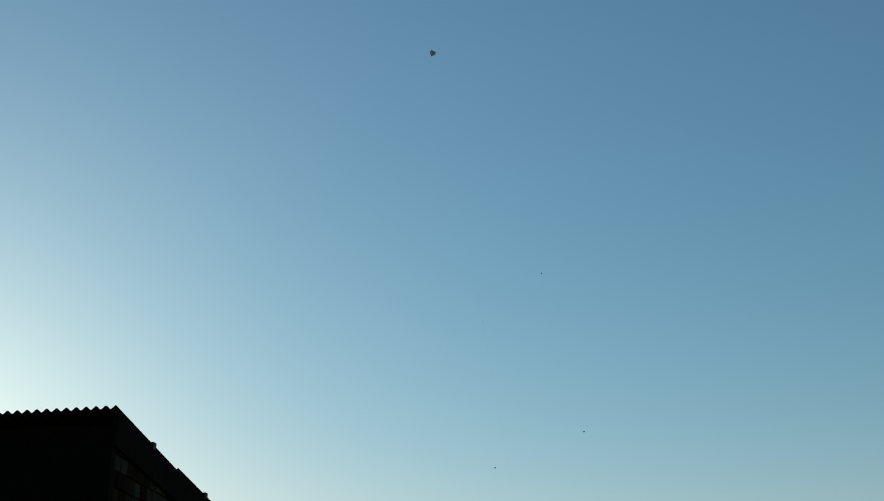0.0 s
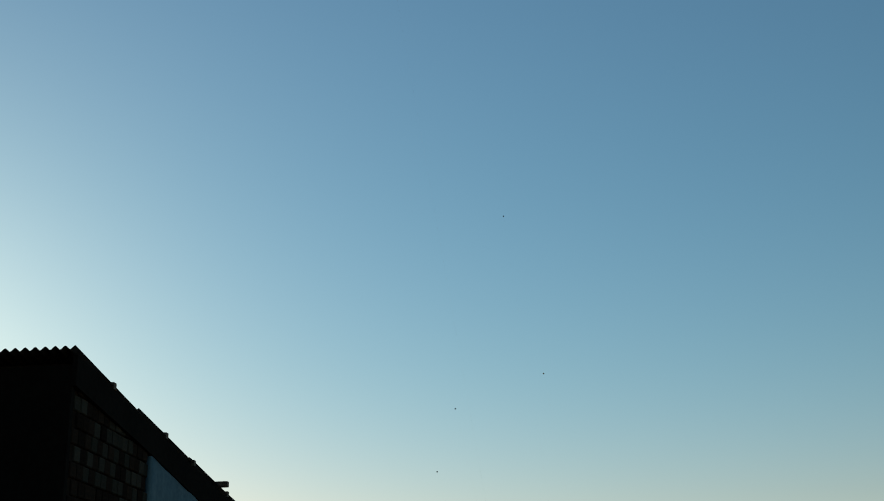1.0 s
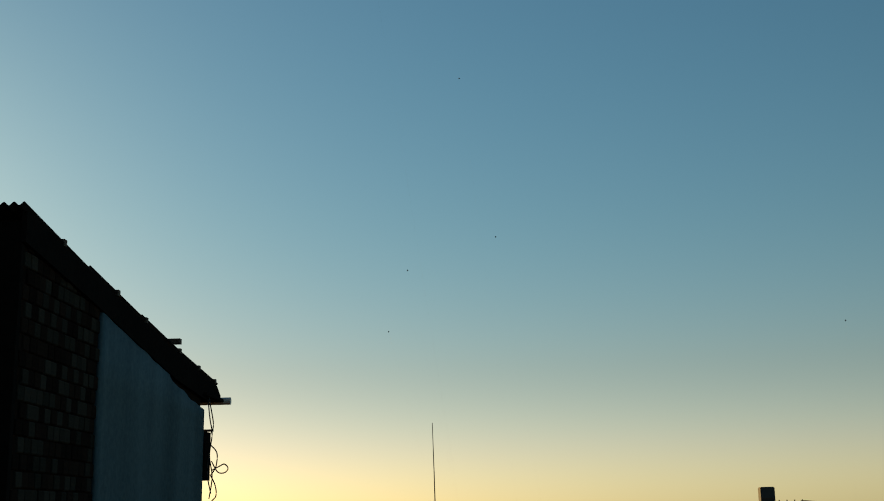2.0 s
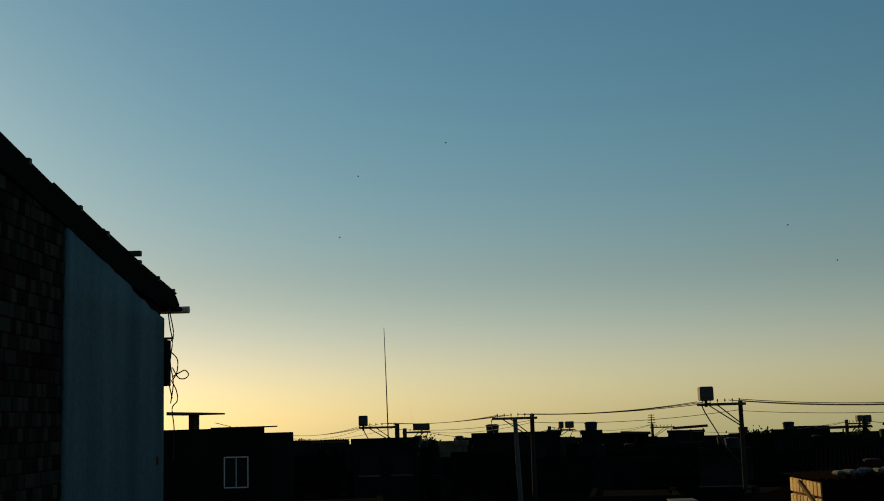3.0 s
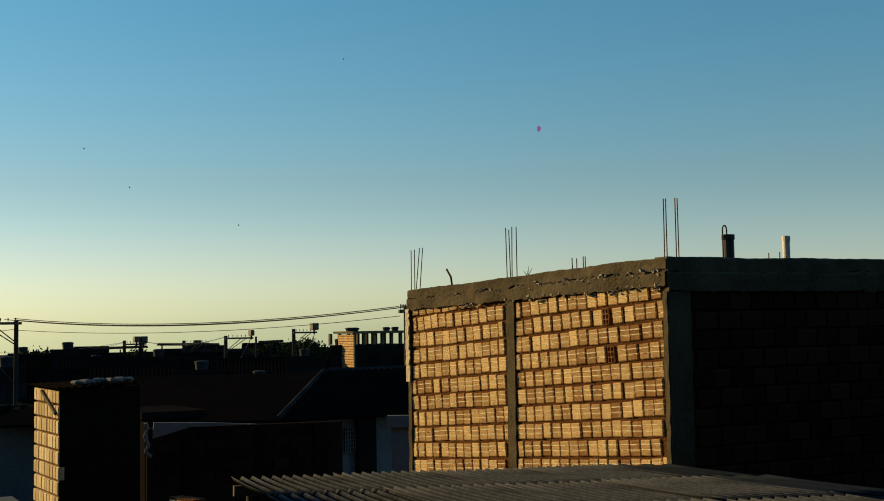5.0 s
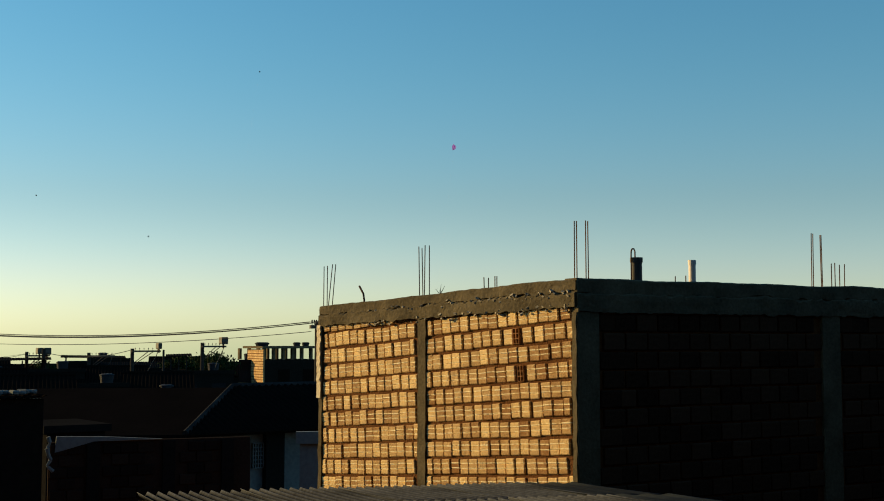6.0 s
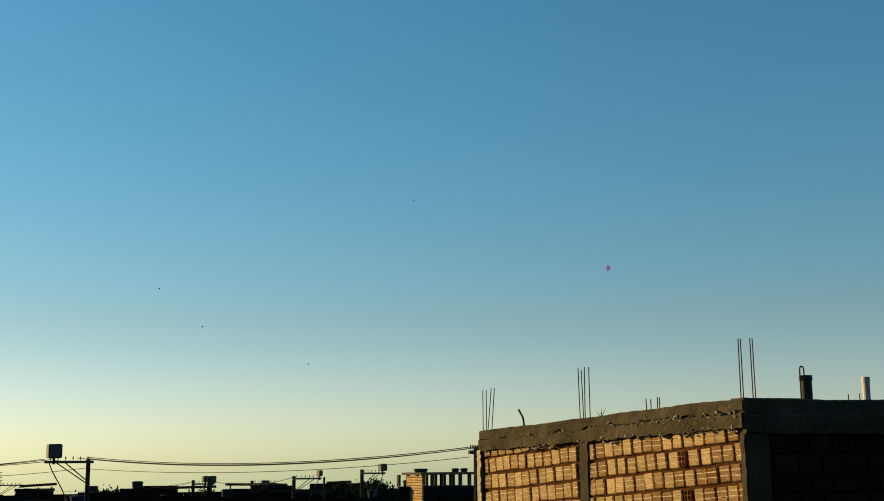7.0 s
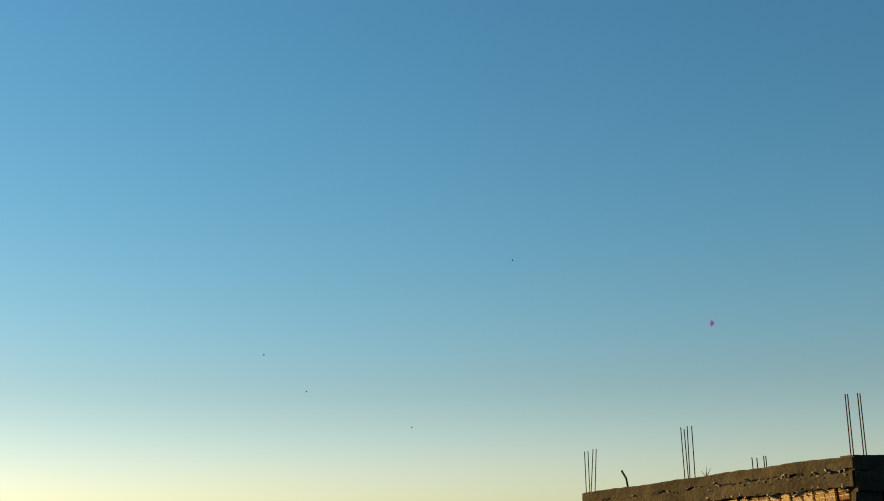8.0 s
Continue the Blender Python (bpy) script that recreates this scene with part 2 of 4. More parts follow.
# Two unseen walls added behind the terrace to block sky light from shaded fronts.
tagged(part("sky_block_south", boxed(-70, 6.1, -9.0, -7.01, 0, 40.0), NEAR_BLACK), "unseen plain block added to hold back south sky light", "wall", kind="structure")
tagged(part("sky_block_east", boxed(6.2, 30, -8, 3.2, 0, 10.6), NEAR_BLACK), "unseen plain wall added to hold sky light off the dark side", "wall", kind="structure")

# ---- unfinished brick building ----
CORNER, FAR = Vector((8.55, 9.0)), Vector((8.0, 13.2))
BACK = CORNER + Vector((math.sin(radians(97)), math.cos(radians(97)))) * 9.0
FAR_BACK = BACK + (FAR - CORNER)
U = (CORNER - FAR).normalized()
LEN = (CORNER - FAR).length
NRM = Vector((U.y, -U.x))
V = (BACK - CORNER).normalized()
VNRM = Vector((V.y, -V.x))
COURSE = 0.2


def side(origin, along, outward, u, z, out=0.0):
    """A frame on an upright wall: x along it, y into it, z up."""
    p = origin + along * u + outward * out
    return Matrix(((along.x, -outward.x, 0, p.x), (along.y, -outward.y, 0, p.y), (0, 0, 1, z), (0, 0, 0, 1)))


def beam(a, b, z0a, z1a, z0b, z1b, out, depth, parent, material, seed=1, rough=0.003):
    """A rough cast beam between two plan points, with lumpy edges and a ragged foot."""
    bm = bmesh.new()
    d = b - a
    n = Vector((d.y, -d.x)).normalized()
    steps = max(8, int(d.length / 0.035))
    rings = []
    for i in range(steps + 1):
        k = i / steps
        p, s = a + d * k, k * d.length
        lo, hi = z0a + (z0b - z0a) * k, z1a + (z1b - z1a) * k + 0.02 * noise.noise((s * 1.3, seed, 0)) + rough * 2 * noise.noise((s * 9, seed, 4))
        lo += 0.022 * noise.noise((s * 4.5, seed, 8)) + 0.02 * noise.noise((s * 13, seed, 9))
        ledge = 0.55 + 0.10 * noise.noise((s * 1.7, seed, 2)) + 0.05 * noise.noise((s * 9, seed, 2))
        ring = []
        rag = min(1.3, max(0.0, -0.35 + 0.7 * k + 1.5 * noise.noise((s * 5.3, seed, 5)) + 1.3 * noise.noise((s * 14, seed, 6))))
        for f in (0.0, 0.12, 0.24, 0.36, ledge - 0.09, ledge - 0.03, ledge, ledge + 0.04, 0.80, 0.90, 0.96, 1.0):
            z = lo + (hi - lo) * f
            o = out + (0.012 if f < ledge else -0.006) + 0.012 * noise.noise((s * 5, z * 8, seed)) + 0.004 * noise.noise((s * 19, z * 22, seed)) - (0.02 if f == 1.0 else 0) - (0.035 * rag if abs(f - ledge) < 0.035 else 0)
            q = p + n * o
            ring.append(bm.verts.new((q.x, q.y, z)))
        q = p - n * depth
        rings.append(ring + [bm.verts.new((q.x, q.y, hi)), bm.verts.new((q.x, q.y, lo))])
    c = len(rings[0])
    for r, s in zip(rings, rings[1:]):
        for i in range(c):
            k = (i + 1) % c
            bm.faces.new((r[i], s[i], s[k], r[k]))
    bm.faces.new(rings[0])
    bm.faces.new(rings[-1][::-1])
    bmesh.ops.recalc_face_normals(bm, faces=bm.faces)
    return part("ring_beam", bm, material, parent, "rough cast concrete ring beam")


brick_house = thing("unfinished_house", pose(0, 0, 0), "unfinished house of bare clay bricks with raw concrete beam", "building")
part("wall_core", prism([FAR - NRM * 0.012, FAR_BACK + V * -0.05, BACK - V * 0.05 - VNRM * 0.02, CORNER - NRM * 0.012 - VNRM * 0.02][::-1], 0, [8.4, 8.2, 8.4, 8.4]), MORTAR, brick_house, "brown mortar joints")
beam(FAR, CORNER, 8.19, 8.445, 8.355, 8.655, 0.02, 0.2, brick_house, CONCRETE, 3)
beam(CORNER, BACK, 8.30, 8.655, 8.29, 8.66, 0.02, 0.2, brick_house, CONCRETE, 4)
for u0, u1 in ((0.0, 0.065), (1.855, 1.99), (LEN - 0.045, LEN + 0.012)):
    bm = bmesh.new()
    rnd = random.Random(int(u0 * 10) + 7)
    fr = side(FAR, U, NRM, 0, 0)
    rings = []
    for i in range(37):
        z = 4.9 + 3.4 * i / 36
        j, q, k = rnd.uniform(-0.007, 0.007), rnd.uniform(-0.007, 0.002), rnd.uniform(-0.008, 0.006)
        rings.append([bm.verts.new(fr @ Vector(v)) for v in ((u0 + j, 0.2, z), (u0 + j, -0.018 + k, z), (u1 + q, -0.018 + k, z), (u1 + q, 0.2, z))])
    for a, b in zip(rings, rings[1:]):
        for k in range(4):
            bm.faces.new((a[k], a[(k + 1) % 4], b[(k + 1) % 4], b[k]))
    bmesh.ops.recalc_face_normals(bm, faces=bm.faces)
    part("column", bm, CONCRETE, brick_house, "rough concrete column")
# cream strip stands in for direct sun on the column's side
bm = bmesh.new()
rnd = random.Random(5)
rings = []
fr = side(FAR, U, NRM, 0, 0)
for i in range(25):
    z, e = 7.27 + 0.93 * i / 24, rnd.uniform(-0.012, 0.012)
    rings.append([bm.verts.new(fr @ Vector(v)) for v in ((-0.03, 0.16, z), (-0.03, -0.03 + e * 0.4, z), (0.045 + e, -0.034 + e * 0.4, z), (0.045 + e, 0.16, z))])
for a, b in zip(rings, rings[1:]):
    for k in range(4):
        bm.faces.new((a[k], a[(k + 1) % 4], b[(k + 1) % 4], b[k]))
bm.faces.new(rings[0])
bm.faces.new(rings[-1][::-1])
bmesh.ops.recalc_face_normals(bm, faces=bm.faces)
part("sunlit_edge", bm, CREAM, brick_house, "cream strip standing in for sunlight on the wall end")
for u0, u1 in ((0.0, 0.28), (3.60, 3.90), (7.2, 7.5)):
    bm = bmesh.new()
    box(bm, u0, u1, -0.02, 0.2, 0, 8.3, side(CORNER, V, VNRM, 0, 0))
    part("column", bm, CONCRETE, brick_house, "rough concrete column")


def rebar(p, z, bars):
    r = thing("rebar_starters", pose(p.x, p.y, z), "thin rusted rebar starters rising from the ring beam", "rebar", "rebar starters")
    for x, y, h, lx, ly in bars:
        part("bar", rodded((x, y, -0.12), (x + lx, y + ly, h), 0.006, 6), STEEL, r)


def on_wall(u, back=0.1):
    return FAR + U * u - NRM * back


def on_dark(v, back=0.1):
    return CORNER + V * v - VNRM * back


def starters(at, z, bars):
    """A group of bars; each (foot, tip, height) is given along the wall."""
    o = at(bars[0][0])
    rebar(o, z, [(*(at(a, 0.1 + b) - o), h, *(at(c, 0.1 + b) - at(a, 0.1 + b))) for a, c, h, b in bars])


starters(on_wall, 8.45, ((-0.055, -0.052, 0.52, 0.0), (0.015, 0.018, 0.524, 0.0), (0.026, 0.122, 0.54, 0.0), (0.107, 0.186, 0.538, 0.0)))
starters(on_wall, 8.52, ((1.765, 1.748, 0.61, 0.0), (1.824, 1.802, 0.585, 0.0), (1.843, 1.856, 0.617, 0.0), (1.930, 1.929, 0.612, 0.0)))
starters(on_dark, 8.62, ((0.054, 0.055, 0.642, 0.0), (0.086, 0.084, 0.643, 0.0), (0.205, 0.202, 0.655, 0.0), (0.237, 0.231, 0.651, 0.0)))
starters(on_dark, 8.62, ((3.568, 3.576, 0.675, 0.0), (3.596, 3.604, 0.67, 0.0), (3.735, 3.725, 0.66, 0.0), (3.754, 3.744, 0.66, 0.0)))
starters(on_dark, 8.62, ((3.91, 3.91, 0.32, 0.0), (3.97, 3.97, 0.33, 0.0), (4.05, 4.05, 0.31, 0.0), (4.13, 4.14, 0.32, 0.0)))
starters(on_wall, 8.58, ((2.829, 2.82, 0.138, 0.0), (2.895, 2.89, 0.129, 0.0), (2.99, 2.99, 0.145, 0.0), (3.02, 3.02, 0.143, 0.0)))
starters(on_dark, 8.60, ((1.432, 1.434, 0.116, 0.0), (1.587, 1.587, 0.127, 0.0)))
p, tip = on_wall(0.778), on_wall(0.656) - on_wall(0.778)
bent = thing("bent_rebar", pose(p.x, p.y, 8.48), "bent stub of rusted rebar on the ring beam", "rebar", "rebar starters")
bm = bmesh.new()
rod(bm, (0, 0, -0.1), (tip.x * 0.35, tip.y * 0.35, 0.11), 0.013, 6)
rod(bm, (tip.x * 0.35, tip.y * 0.35, 0.11), (tip.x, tip.y, 0.21), 0.013, 6)
part("bar", bm, STEEL, bent)
p = on_wall(2.111)
sprig = thing("weed_sprig", pose(p.x, p.y, 8.54), "tiny dry weed growing on the ring beam", "plant")
bm = bmesh.new()
for lx, ly, lz in ((0.03, -0.05, 0.10), (-0.02, 0.06, 0.07), (0.0, -0.02, 0.12), (0.02, 0.03, 0.06)):
    rod(bm, (0, 0, 0), (lx, ly, lz), 0.005, 4, 0.002)
part("stems", bm, LEAF, sprig)


def pipe(p, z, h, r, material, label, hook=False):
    t = thing("vent_pipe", pose(p.x, p.y, z), label, "pipe")
    bm = bmesh.new()
    rod(bm, (0, 0, -0.1), (0, 0, h), r, 14)
    rod(bm, (0, 0, h - 0.05), (0, 0, h + 0.004), r * 1.12, 14)
    part("tube", bm, material, t, smooth=False)
    if hook:
        bm = bmesh.new()
        pts = [Vector((-0.08, 0, -0.1)), Vector((-0.08, 0, h + 0.06))] + [Vector((-0.05 + 0.03 * math.cos(a), 0, h + 0.06 + 0.04 * math.sin(a))) for a in (2.6, 1.9, 1.2, 0.6, 0)] + [Vector((-0.02, 0, h - 0.02))]
        for a, b in zip(pts, pts[1:]):
            rod(bm, a, b, 0.008, 6)
        part("hook", bm, STEEL, t, "bent steel hook")


pipe(on_dark(0.885), 8.65, 0.25, 0.062, BOXM, "short dark plastic pipe with a bent steel hook", True)
pipe(on_dark(1.682), 8.65, 0.25, 0.04, PVC, "short white plastic vent pipe on the ring beam")
bm = bmesh.new()
rnd = random.Random(8)
for i in range(110):
    u = LEN * (1 - rnd.random() ** 1.7 * 0.75) - 0.08
    z0 = 8.19 + 0.165 * u / LEN + (rnd.gauss(0.14, 0.02) if i % 2 else rnd.uniform(-0.05, 0.03))
    s = rnd.uniform(0.008, 0.022)
    box(bm, -s, s, -s * 0.5, s, -s * 0.5, s * 0.6, side(FAR, U, NRM, u, z0, 0.025) @ pose(0, 0, 0, rnd.uniform(-40, 40), rnd.uniform(-40, 40), rnd.uniform(-40, 40)))
part("mortar_lump", bm, PALE_BRICK, brick_house, "lumps of spilled mortar")["kind"] = "stuff"

# ---- corrugated roof below the terrace ----
EDGE_A = Vector((4.18, 9.93))
tin_roof = thing("sheet_roof", pose(EDGE_A.x, EDGE_A.y, 6.67, 0, 0, -15), "low grey corrugated sheet roof beside the brick house", "roof")
FALL = pose(0, 0, 0, -2.7, 1.3)
k, x = 0, 0.0
for wdt, lift in ((0.98, 0.0), (0.98, 0.008), (0.98, 0.003), (0.94, 0.010)):
    for y0, ln, zz in ((0.0, 1.9, 0.0), (-1.75, 1.9, 0.008), (-3.5, 1.9, 0.016)):
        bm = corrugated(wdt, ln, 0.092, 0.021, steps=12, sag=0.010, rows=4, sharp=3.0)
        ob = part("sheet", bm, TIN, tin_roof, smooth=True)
        ob.matrix_local = FALL @ pose(x, y0 + 0.02 * math.sin(k * 3.1), lift + zz, 0.25 * (1 if k % 2 else -1), 0, 0.35 * math.sin(k * 2.3)) @ pose(0, -ln, 0)
        k += 1
    x += wdt - 0.07
for y0, zz in ((0.0, 0.0), (-1.75, 0.010)):
    bm = corrugated(0.72, 1.9, 0.24, 0.007, steps=10, sag=0.006, rows=4)
    part("edge_sheet", bm, ZINC, tin_roof, "flatter dull zinc edge sheet", smooth=True).matrix_local = FALL @ pose(x - 0.03, y0, 0.022 + zz, 0, 1.0, 0.5 if y0 else -0.4) @ pose(0, -1.9, 0)
bm = corrugated(0.95, 1.9, 0.24, 0.007, steps=10, sag=0.006, rows=4)
part("edge_sheet", bm, ZINC, tin_roof, "flatter dull zinc edge sheet", smooth=True).matrix_local = FALL @ pose(x + 0.02, -2.55, -0.03, 0.3, 1.5, 1.0) @ pose(0, -1.9, 0)
for y in (-0.15, -1.8, -3.5):
    part("purlin", boxed(0.0, 4.2, y - 0.04, y + 0.04, -0.14, -0.05), WOOD, tin_roof).matrix_local = FALL
part("wall", boxed(0.35, 4.1, -5.0, -0.3, -6.67, -0.28), NEAR_BLACK, tin_roof)
drip = thing("gutter_hook", pose(EDGE_A.x, EDGE_A.y, 6.55), "small pale metal hook under the roof edge", "hook")
part("hook", rodded((0.1, -0.12, -0.1), (0.1, -0.12, 0.1), 0.012, 6), PVC, drip)

# ---- tall house with the sloping roof ----
W = -5.6
left_house = thing("shed_roofed_house", pose(0, 0, 0), "tall dark house, half brick, half grey-blue plaster, sloping sheet roof", "building")
part("wall_core", prism([(W - 6, 16.3), (W - 0.03, 16.3), (W - 0.03, 25.0), (W - 6, 25.0)], 0, [11.66, 11.66, 10.60, 10.60]), NEAR_BLACK_BRICK, left_house, "shaded dark brick")
# shade of the front put into its near-black colour
part("shaded_front", prism([(W - 6.02, 16.22), (W - 0.01, 16.22), (W - 0.01, 16.31), (W - 6.02, 16.31)], 0, 11.62), NEAR_BLACK, left_house, "near-black front with its shade in the colour")
bm = bmesh.new()
N = 36
cols = []
for i in range(N + 1):
    y = 19.1 + 5.95 * i / N
    top = 11.0 - 0.80 * ((y - 19.1) / 5.95) + 0.03 * noise.noise((y * 2.1, 0, 3)) - (0.06 if y > 22.6 else 0)
    e = 0.02 * noise.noise((0, y * 3, 1))
    cols.append([bm.verts.new((W + 0.035 + 0.012 * noise.noise((y * 1.1, z * 0.7, 2)), y if i else 19.1 + 0.05 * noise.noise((z, 4, 4)), z)) for z in (0, 2, 4, 6, 7, 8, 8.5, 9, 9.5, 10.0, top)])
for a, b in zip(cols, cols[1:]):
    for j in range(len(a) - 1):
        bm.faces.new((a[j], b[j], b[j + 1], a[j + 1]))
geo = bmesh.ops.extrude_face_region(bm, geom=bm.faces[:])
for v in geo["geom"]:
    if isinstance(v, bmesh.types.BMVert):
        v.co.x -= 0.07
bmesh.ops.recalc_face_normals(bm, faces=bm.faces)
part("plaster", bm, PLASTER, left_house, "grey-blue stained plaster", smooth=True)
for y0, ln, z, z1 in ((16.10, 2.55, 11.81, 11.46), (18.45, 2.6, 11.53, 11.22), (20.9, 2.6, 11.26, 10.97), (23.25, 2.85, 11.00, 10.74)):
    ob = part("roof_sheet", corrugated(6.5, ln, 0.125, 0.024, 0.012, steps=8, rows=2), SHEET, left_house, smooth=True)
    ob.matrix_local = pose(W - 6.46, y0, z, math.degrees(math.atan2(z1 - z, ln)))
for k, (y, z) in enumerate(((17.5, 11.69), (19.75, 11.45), (21.2, 11.28), (23.26, 11.07), (24.63, 10.94), (25.9, 10.83))):
    part("batten", boxed(W - 0.3, W + 0.04, y - 0.05, y + 0.05, z - 0.09, z + 0.0), WOOD, left_house)
# dark band standing for the verge's shaded overhang; the eaves end with its gutter
bm = bmesh.new()
ps = [(16.2, 11.74, 11.36), (18.6, 11.46, 11.08), (21.0, 11.18, 10.76), (23.0, 10.96, 10.50), (25.0, 10.78, 10.36), (26.0, 10.70, 10.40), (26.3, 10.55, 10.42)]
va = [[bm.verts.new((x, y, z)) for x, z in ((W + 0.045, a), (W + 0.045, b), (W - 0.02, b), (W - 0.02, a))] for y, a, b in ps]
for a, b in zip(va, va[1:]):
    for i in range(4):
        bm.faces.new((a[i], a[(i + 1) % 4], b[(i + 1) % 4], b[i]))
bm.faces.new(va[0])
bm.faces.new(va[-1][::-1])
bmesh.ops.recalc_face_normals(bm, faces=bm.faces)
part("verge_shade_band", bm, NEAR_BLACK, left_house, "dark band standing for the shaded verge overhang")
part("soffit", boxed(W - 5.5, W + 0.12, 24.9, 26.25, 10.41, 10.47), NEAR_BLACK, left_house)
part("gutter", rodded((W - 5, 26.35, 10.44), (W + 0.24, 26.35, 10.44), 0.075, 10), PVC, left_house, "plastic gutter end")
bm = bmesh.new()
box(bm, W - 0.4, W + 0.16, 22.72, 22.84, 11.08, 11.17)
part("beam_end", bm, WOOD, left_house, "projecting timber beam end")
part("meter_box", boxed(W - 0.25, W + 0.06, 25.1, 25.5, 8.85, 9.75), NEAR_BLACK, left_house, "dark cable box")
part("bracket", boxed(W - 0.05, W + 0.16, 25.25, 25.31, 9.76, 9.80), STEEL, left_house)
part("fixing", boxed(W + 0.03, W + 0.07, 24.5, 24.6, 7.35, 7.50), STEEL, left_house)


def cable(points, r, name="cable", parent=None, sides=5, label="", category=""):
    bm = bmesh.new()
    points = [Vector(p) for p in points]
    rings = []
    for i, p in enumerate(points):
        q = (points[min(i + 1, len(points) - 1)] - points[max(i - 1, 0)]).to_track_quat("Z", "Y").to_matrix()
        rings.append([bm.verts.new(p + q @ Vector((r * math.cos(6.2832 * k / sides), r * math.sin(6.2832 * k / sides), 0))) for k in range(sides)])
    for a, b in zip(rings, rings[1:]):
        for k in range(sides):
            bm.faces.new((a[k], a[(k + 1) % sides], b[(k + 1) % sides], b[k]))
    bm.faces.new(rings[0][::-1])
    bm.faces.new(rings[-1])
    ob = part(name, bm, WIRE, parent)
    if label:
        tagged(ob, label, category)
    return ob


def curve(pts, n=6):
    """A smooth line through the points."""
    pts = [Vector(p) for p in pts]
    out = []
    for i in range(len(pts) - 1):
        a, b = pts[max(i - 1, 0)], pts[i]
        c, d = pts[i + 1], pts[min(i + 2, len(pts) - 1)]
        for k in range(n):
            t = k / n
            out.append(0.5 * (2 * b + (c - a) * t + (2 * a - 5 * b + 4 * c - d) * t * t + (3 * b - a - 3 * c + d) * t ** 3))
    return out + [pts[-1]]


X1, Y1 = W + 0.06, 25.2
for pts in (
    ((X1, Y1, 10.4), (X1 + 0.05, Y1, 10.0), (X1 + 0.1, Y1, 9.7), (X1 + 0.06, Y1, 9.3), (X1 + 0.12, Y1, 8.9), (X1 + 0.07, Y1, 8.5)),
    ((X1 + 0.02, Y1, 10.4), (X1 + 0.12, Y1, 9.9), (X1 + 0.08, Y1, 9.72)),
    ((X1 + 0.08, Y1, 9.5), (X1 + 0.2, Y1, 9.35), (X1 + 0.19, Y1, 9.1), (X1 + 0.1, Y1, 8.95)),
    ((X1 + 0.1, Y1, 9.2), (X1 + 0.22, Y1, 9.0), (X1 + 0.35, Y1, 8.98), (X1 + 0.42, Y1, 9.06), (X1 + 0.35, Y1, 9.14), (X1 + 0.25, Y1, 9.1), (X1 + 0.1, Y1, 9.02)),
    ((X1 + 0.08, Y1, 8.95), (X1 + 0.18, Y1, 8.75), (X1 + 0.2, Y1, 8.55), (X1 + 0.1, Y1, 8.4), (X1 + 0.14, Y1, 8.0), (X1 + 0.13, Y1, 7.4)),
    ((X1 + 0.05, Y1, 9.4), (X1 + 0.02, Y1, 9.0), (X1 + 0.1, Y1, 8.6)),
):
    cable(curve(pts), 0.012, "cable", left_house)

# ---- house with the white-framed window ----
D2 = 45
a0, a1 = spot(-14.2, 0, D2), spot(-8.07, 0, D2)
h2 = thing("low_house", pose(0, 0, 0), "low dark house with a white-framed sliding window", "building")
part("wall", boxed(a0.x, a1.x, a0.y, a0.y + 6, 0, 7.7), NEAR_BLACK, h2)
part("parapet", boxed(a0.x, a1.x - 0.25, a0.y - 0.02, a0.y + 0.25, 7.7, 7.93), NEAR_BLACK, h2)
ob = part("roof_sheet", corrugated(1.8, 4.0, 0.1, 0.02, rows=1), SHEET, h2)
ob.matrix_local = pose(a1.x - 2.1, a0.y - 0.1, 7.95)
w0, w1 = spot(-10.15, -1.36, D2 - 0.06), spot(-9.1, -2.68, D2 - 0.06)
win = part("window", boxed(w0.x, w1.x, a0.y - 0.03, a0.y + 0.02, w1.z, w0.z), GLASS, h2, "dark glass")
for s in ((w0.x - 0.02, w1.x + 0.02, w0.z - 0.02, w0.z + 0.02), (w0.x - 0.02, w1.x + 0.02, w1.z - 0.02, w1.z + 0.02), (w0.x - 0.02, w0.x + 0.015, w1.z, w0.z), (w1.x - 0.015, w1.x + 0.02, w1.z, w0.z), ((w0.x + w1.x) / 2 - 0.012, (w0.x + w1.x) / 2 + 0.012, w1.z, w0.z)):
    part("window_frame", boxed(s[0], s[1], a0.y - 0.06, a0.y - 0.031, s[2], s[3]), WHITE, win, "white-painted frame")
c0, c1 = spot(-12.9, 0.65, D2), spot(-10.95, 0.62, D2)
can = thing("roof_canopy", pose(0, 0, 0), "thin slab canopy on a post above the low house", "canopy")
part("slab", prism([(c0.x, D2 - 1), (c1.x, D2 - 1), (c1.x, D2 + 2), (c0.x, D2 + 2)], 8.44, [8.56, 8.50, 8.50, 8.56]), CONCRETE, can)
pp = spot(-11.72, 0, D2)
part("post", boxed(pp.x - 0.09, pp.x + 0.09, D2 - 0.4, D2 - 0.2, 7.9, 8.46), CONCRETE, can)
part("post", boxed(c0.x + 0.52, c0.x + 0.72, D2 + 0.2, D2 + 0.5, 7.65, 8.46), CONCRETE, can)
aa, ab = spot(-10.9, 0.17, D2), spot(-10.2, -0.02, D2)
ant = thing("yagi_aerial", pose(0, 0, 0), "small television aerial lying low over the parapet", "aerial")
bm = bmesh.new()
rod(bm, (aa.x, D2, aa.z), (ab.x, D2, ab.z), 0.010)
rod(bm, (ab.x, D2, 7.7), (ab.x, D2, ab.z + 0.03), 0.010)
for k in range(5):
    q = aa.lerp(ab, k / 5)
    rod(bm, (q.x, D2 - 0.2, q.z), (q.x, D2 + 0.2, q.z), 0.008)
part("aerial", bm, STEEL, ant)

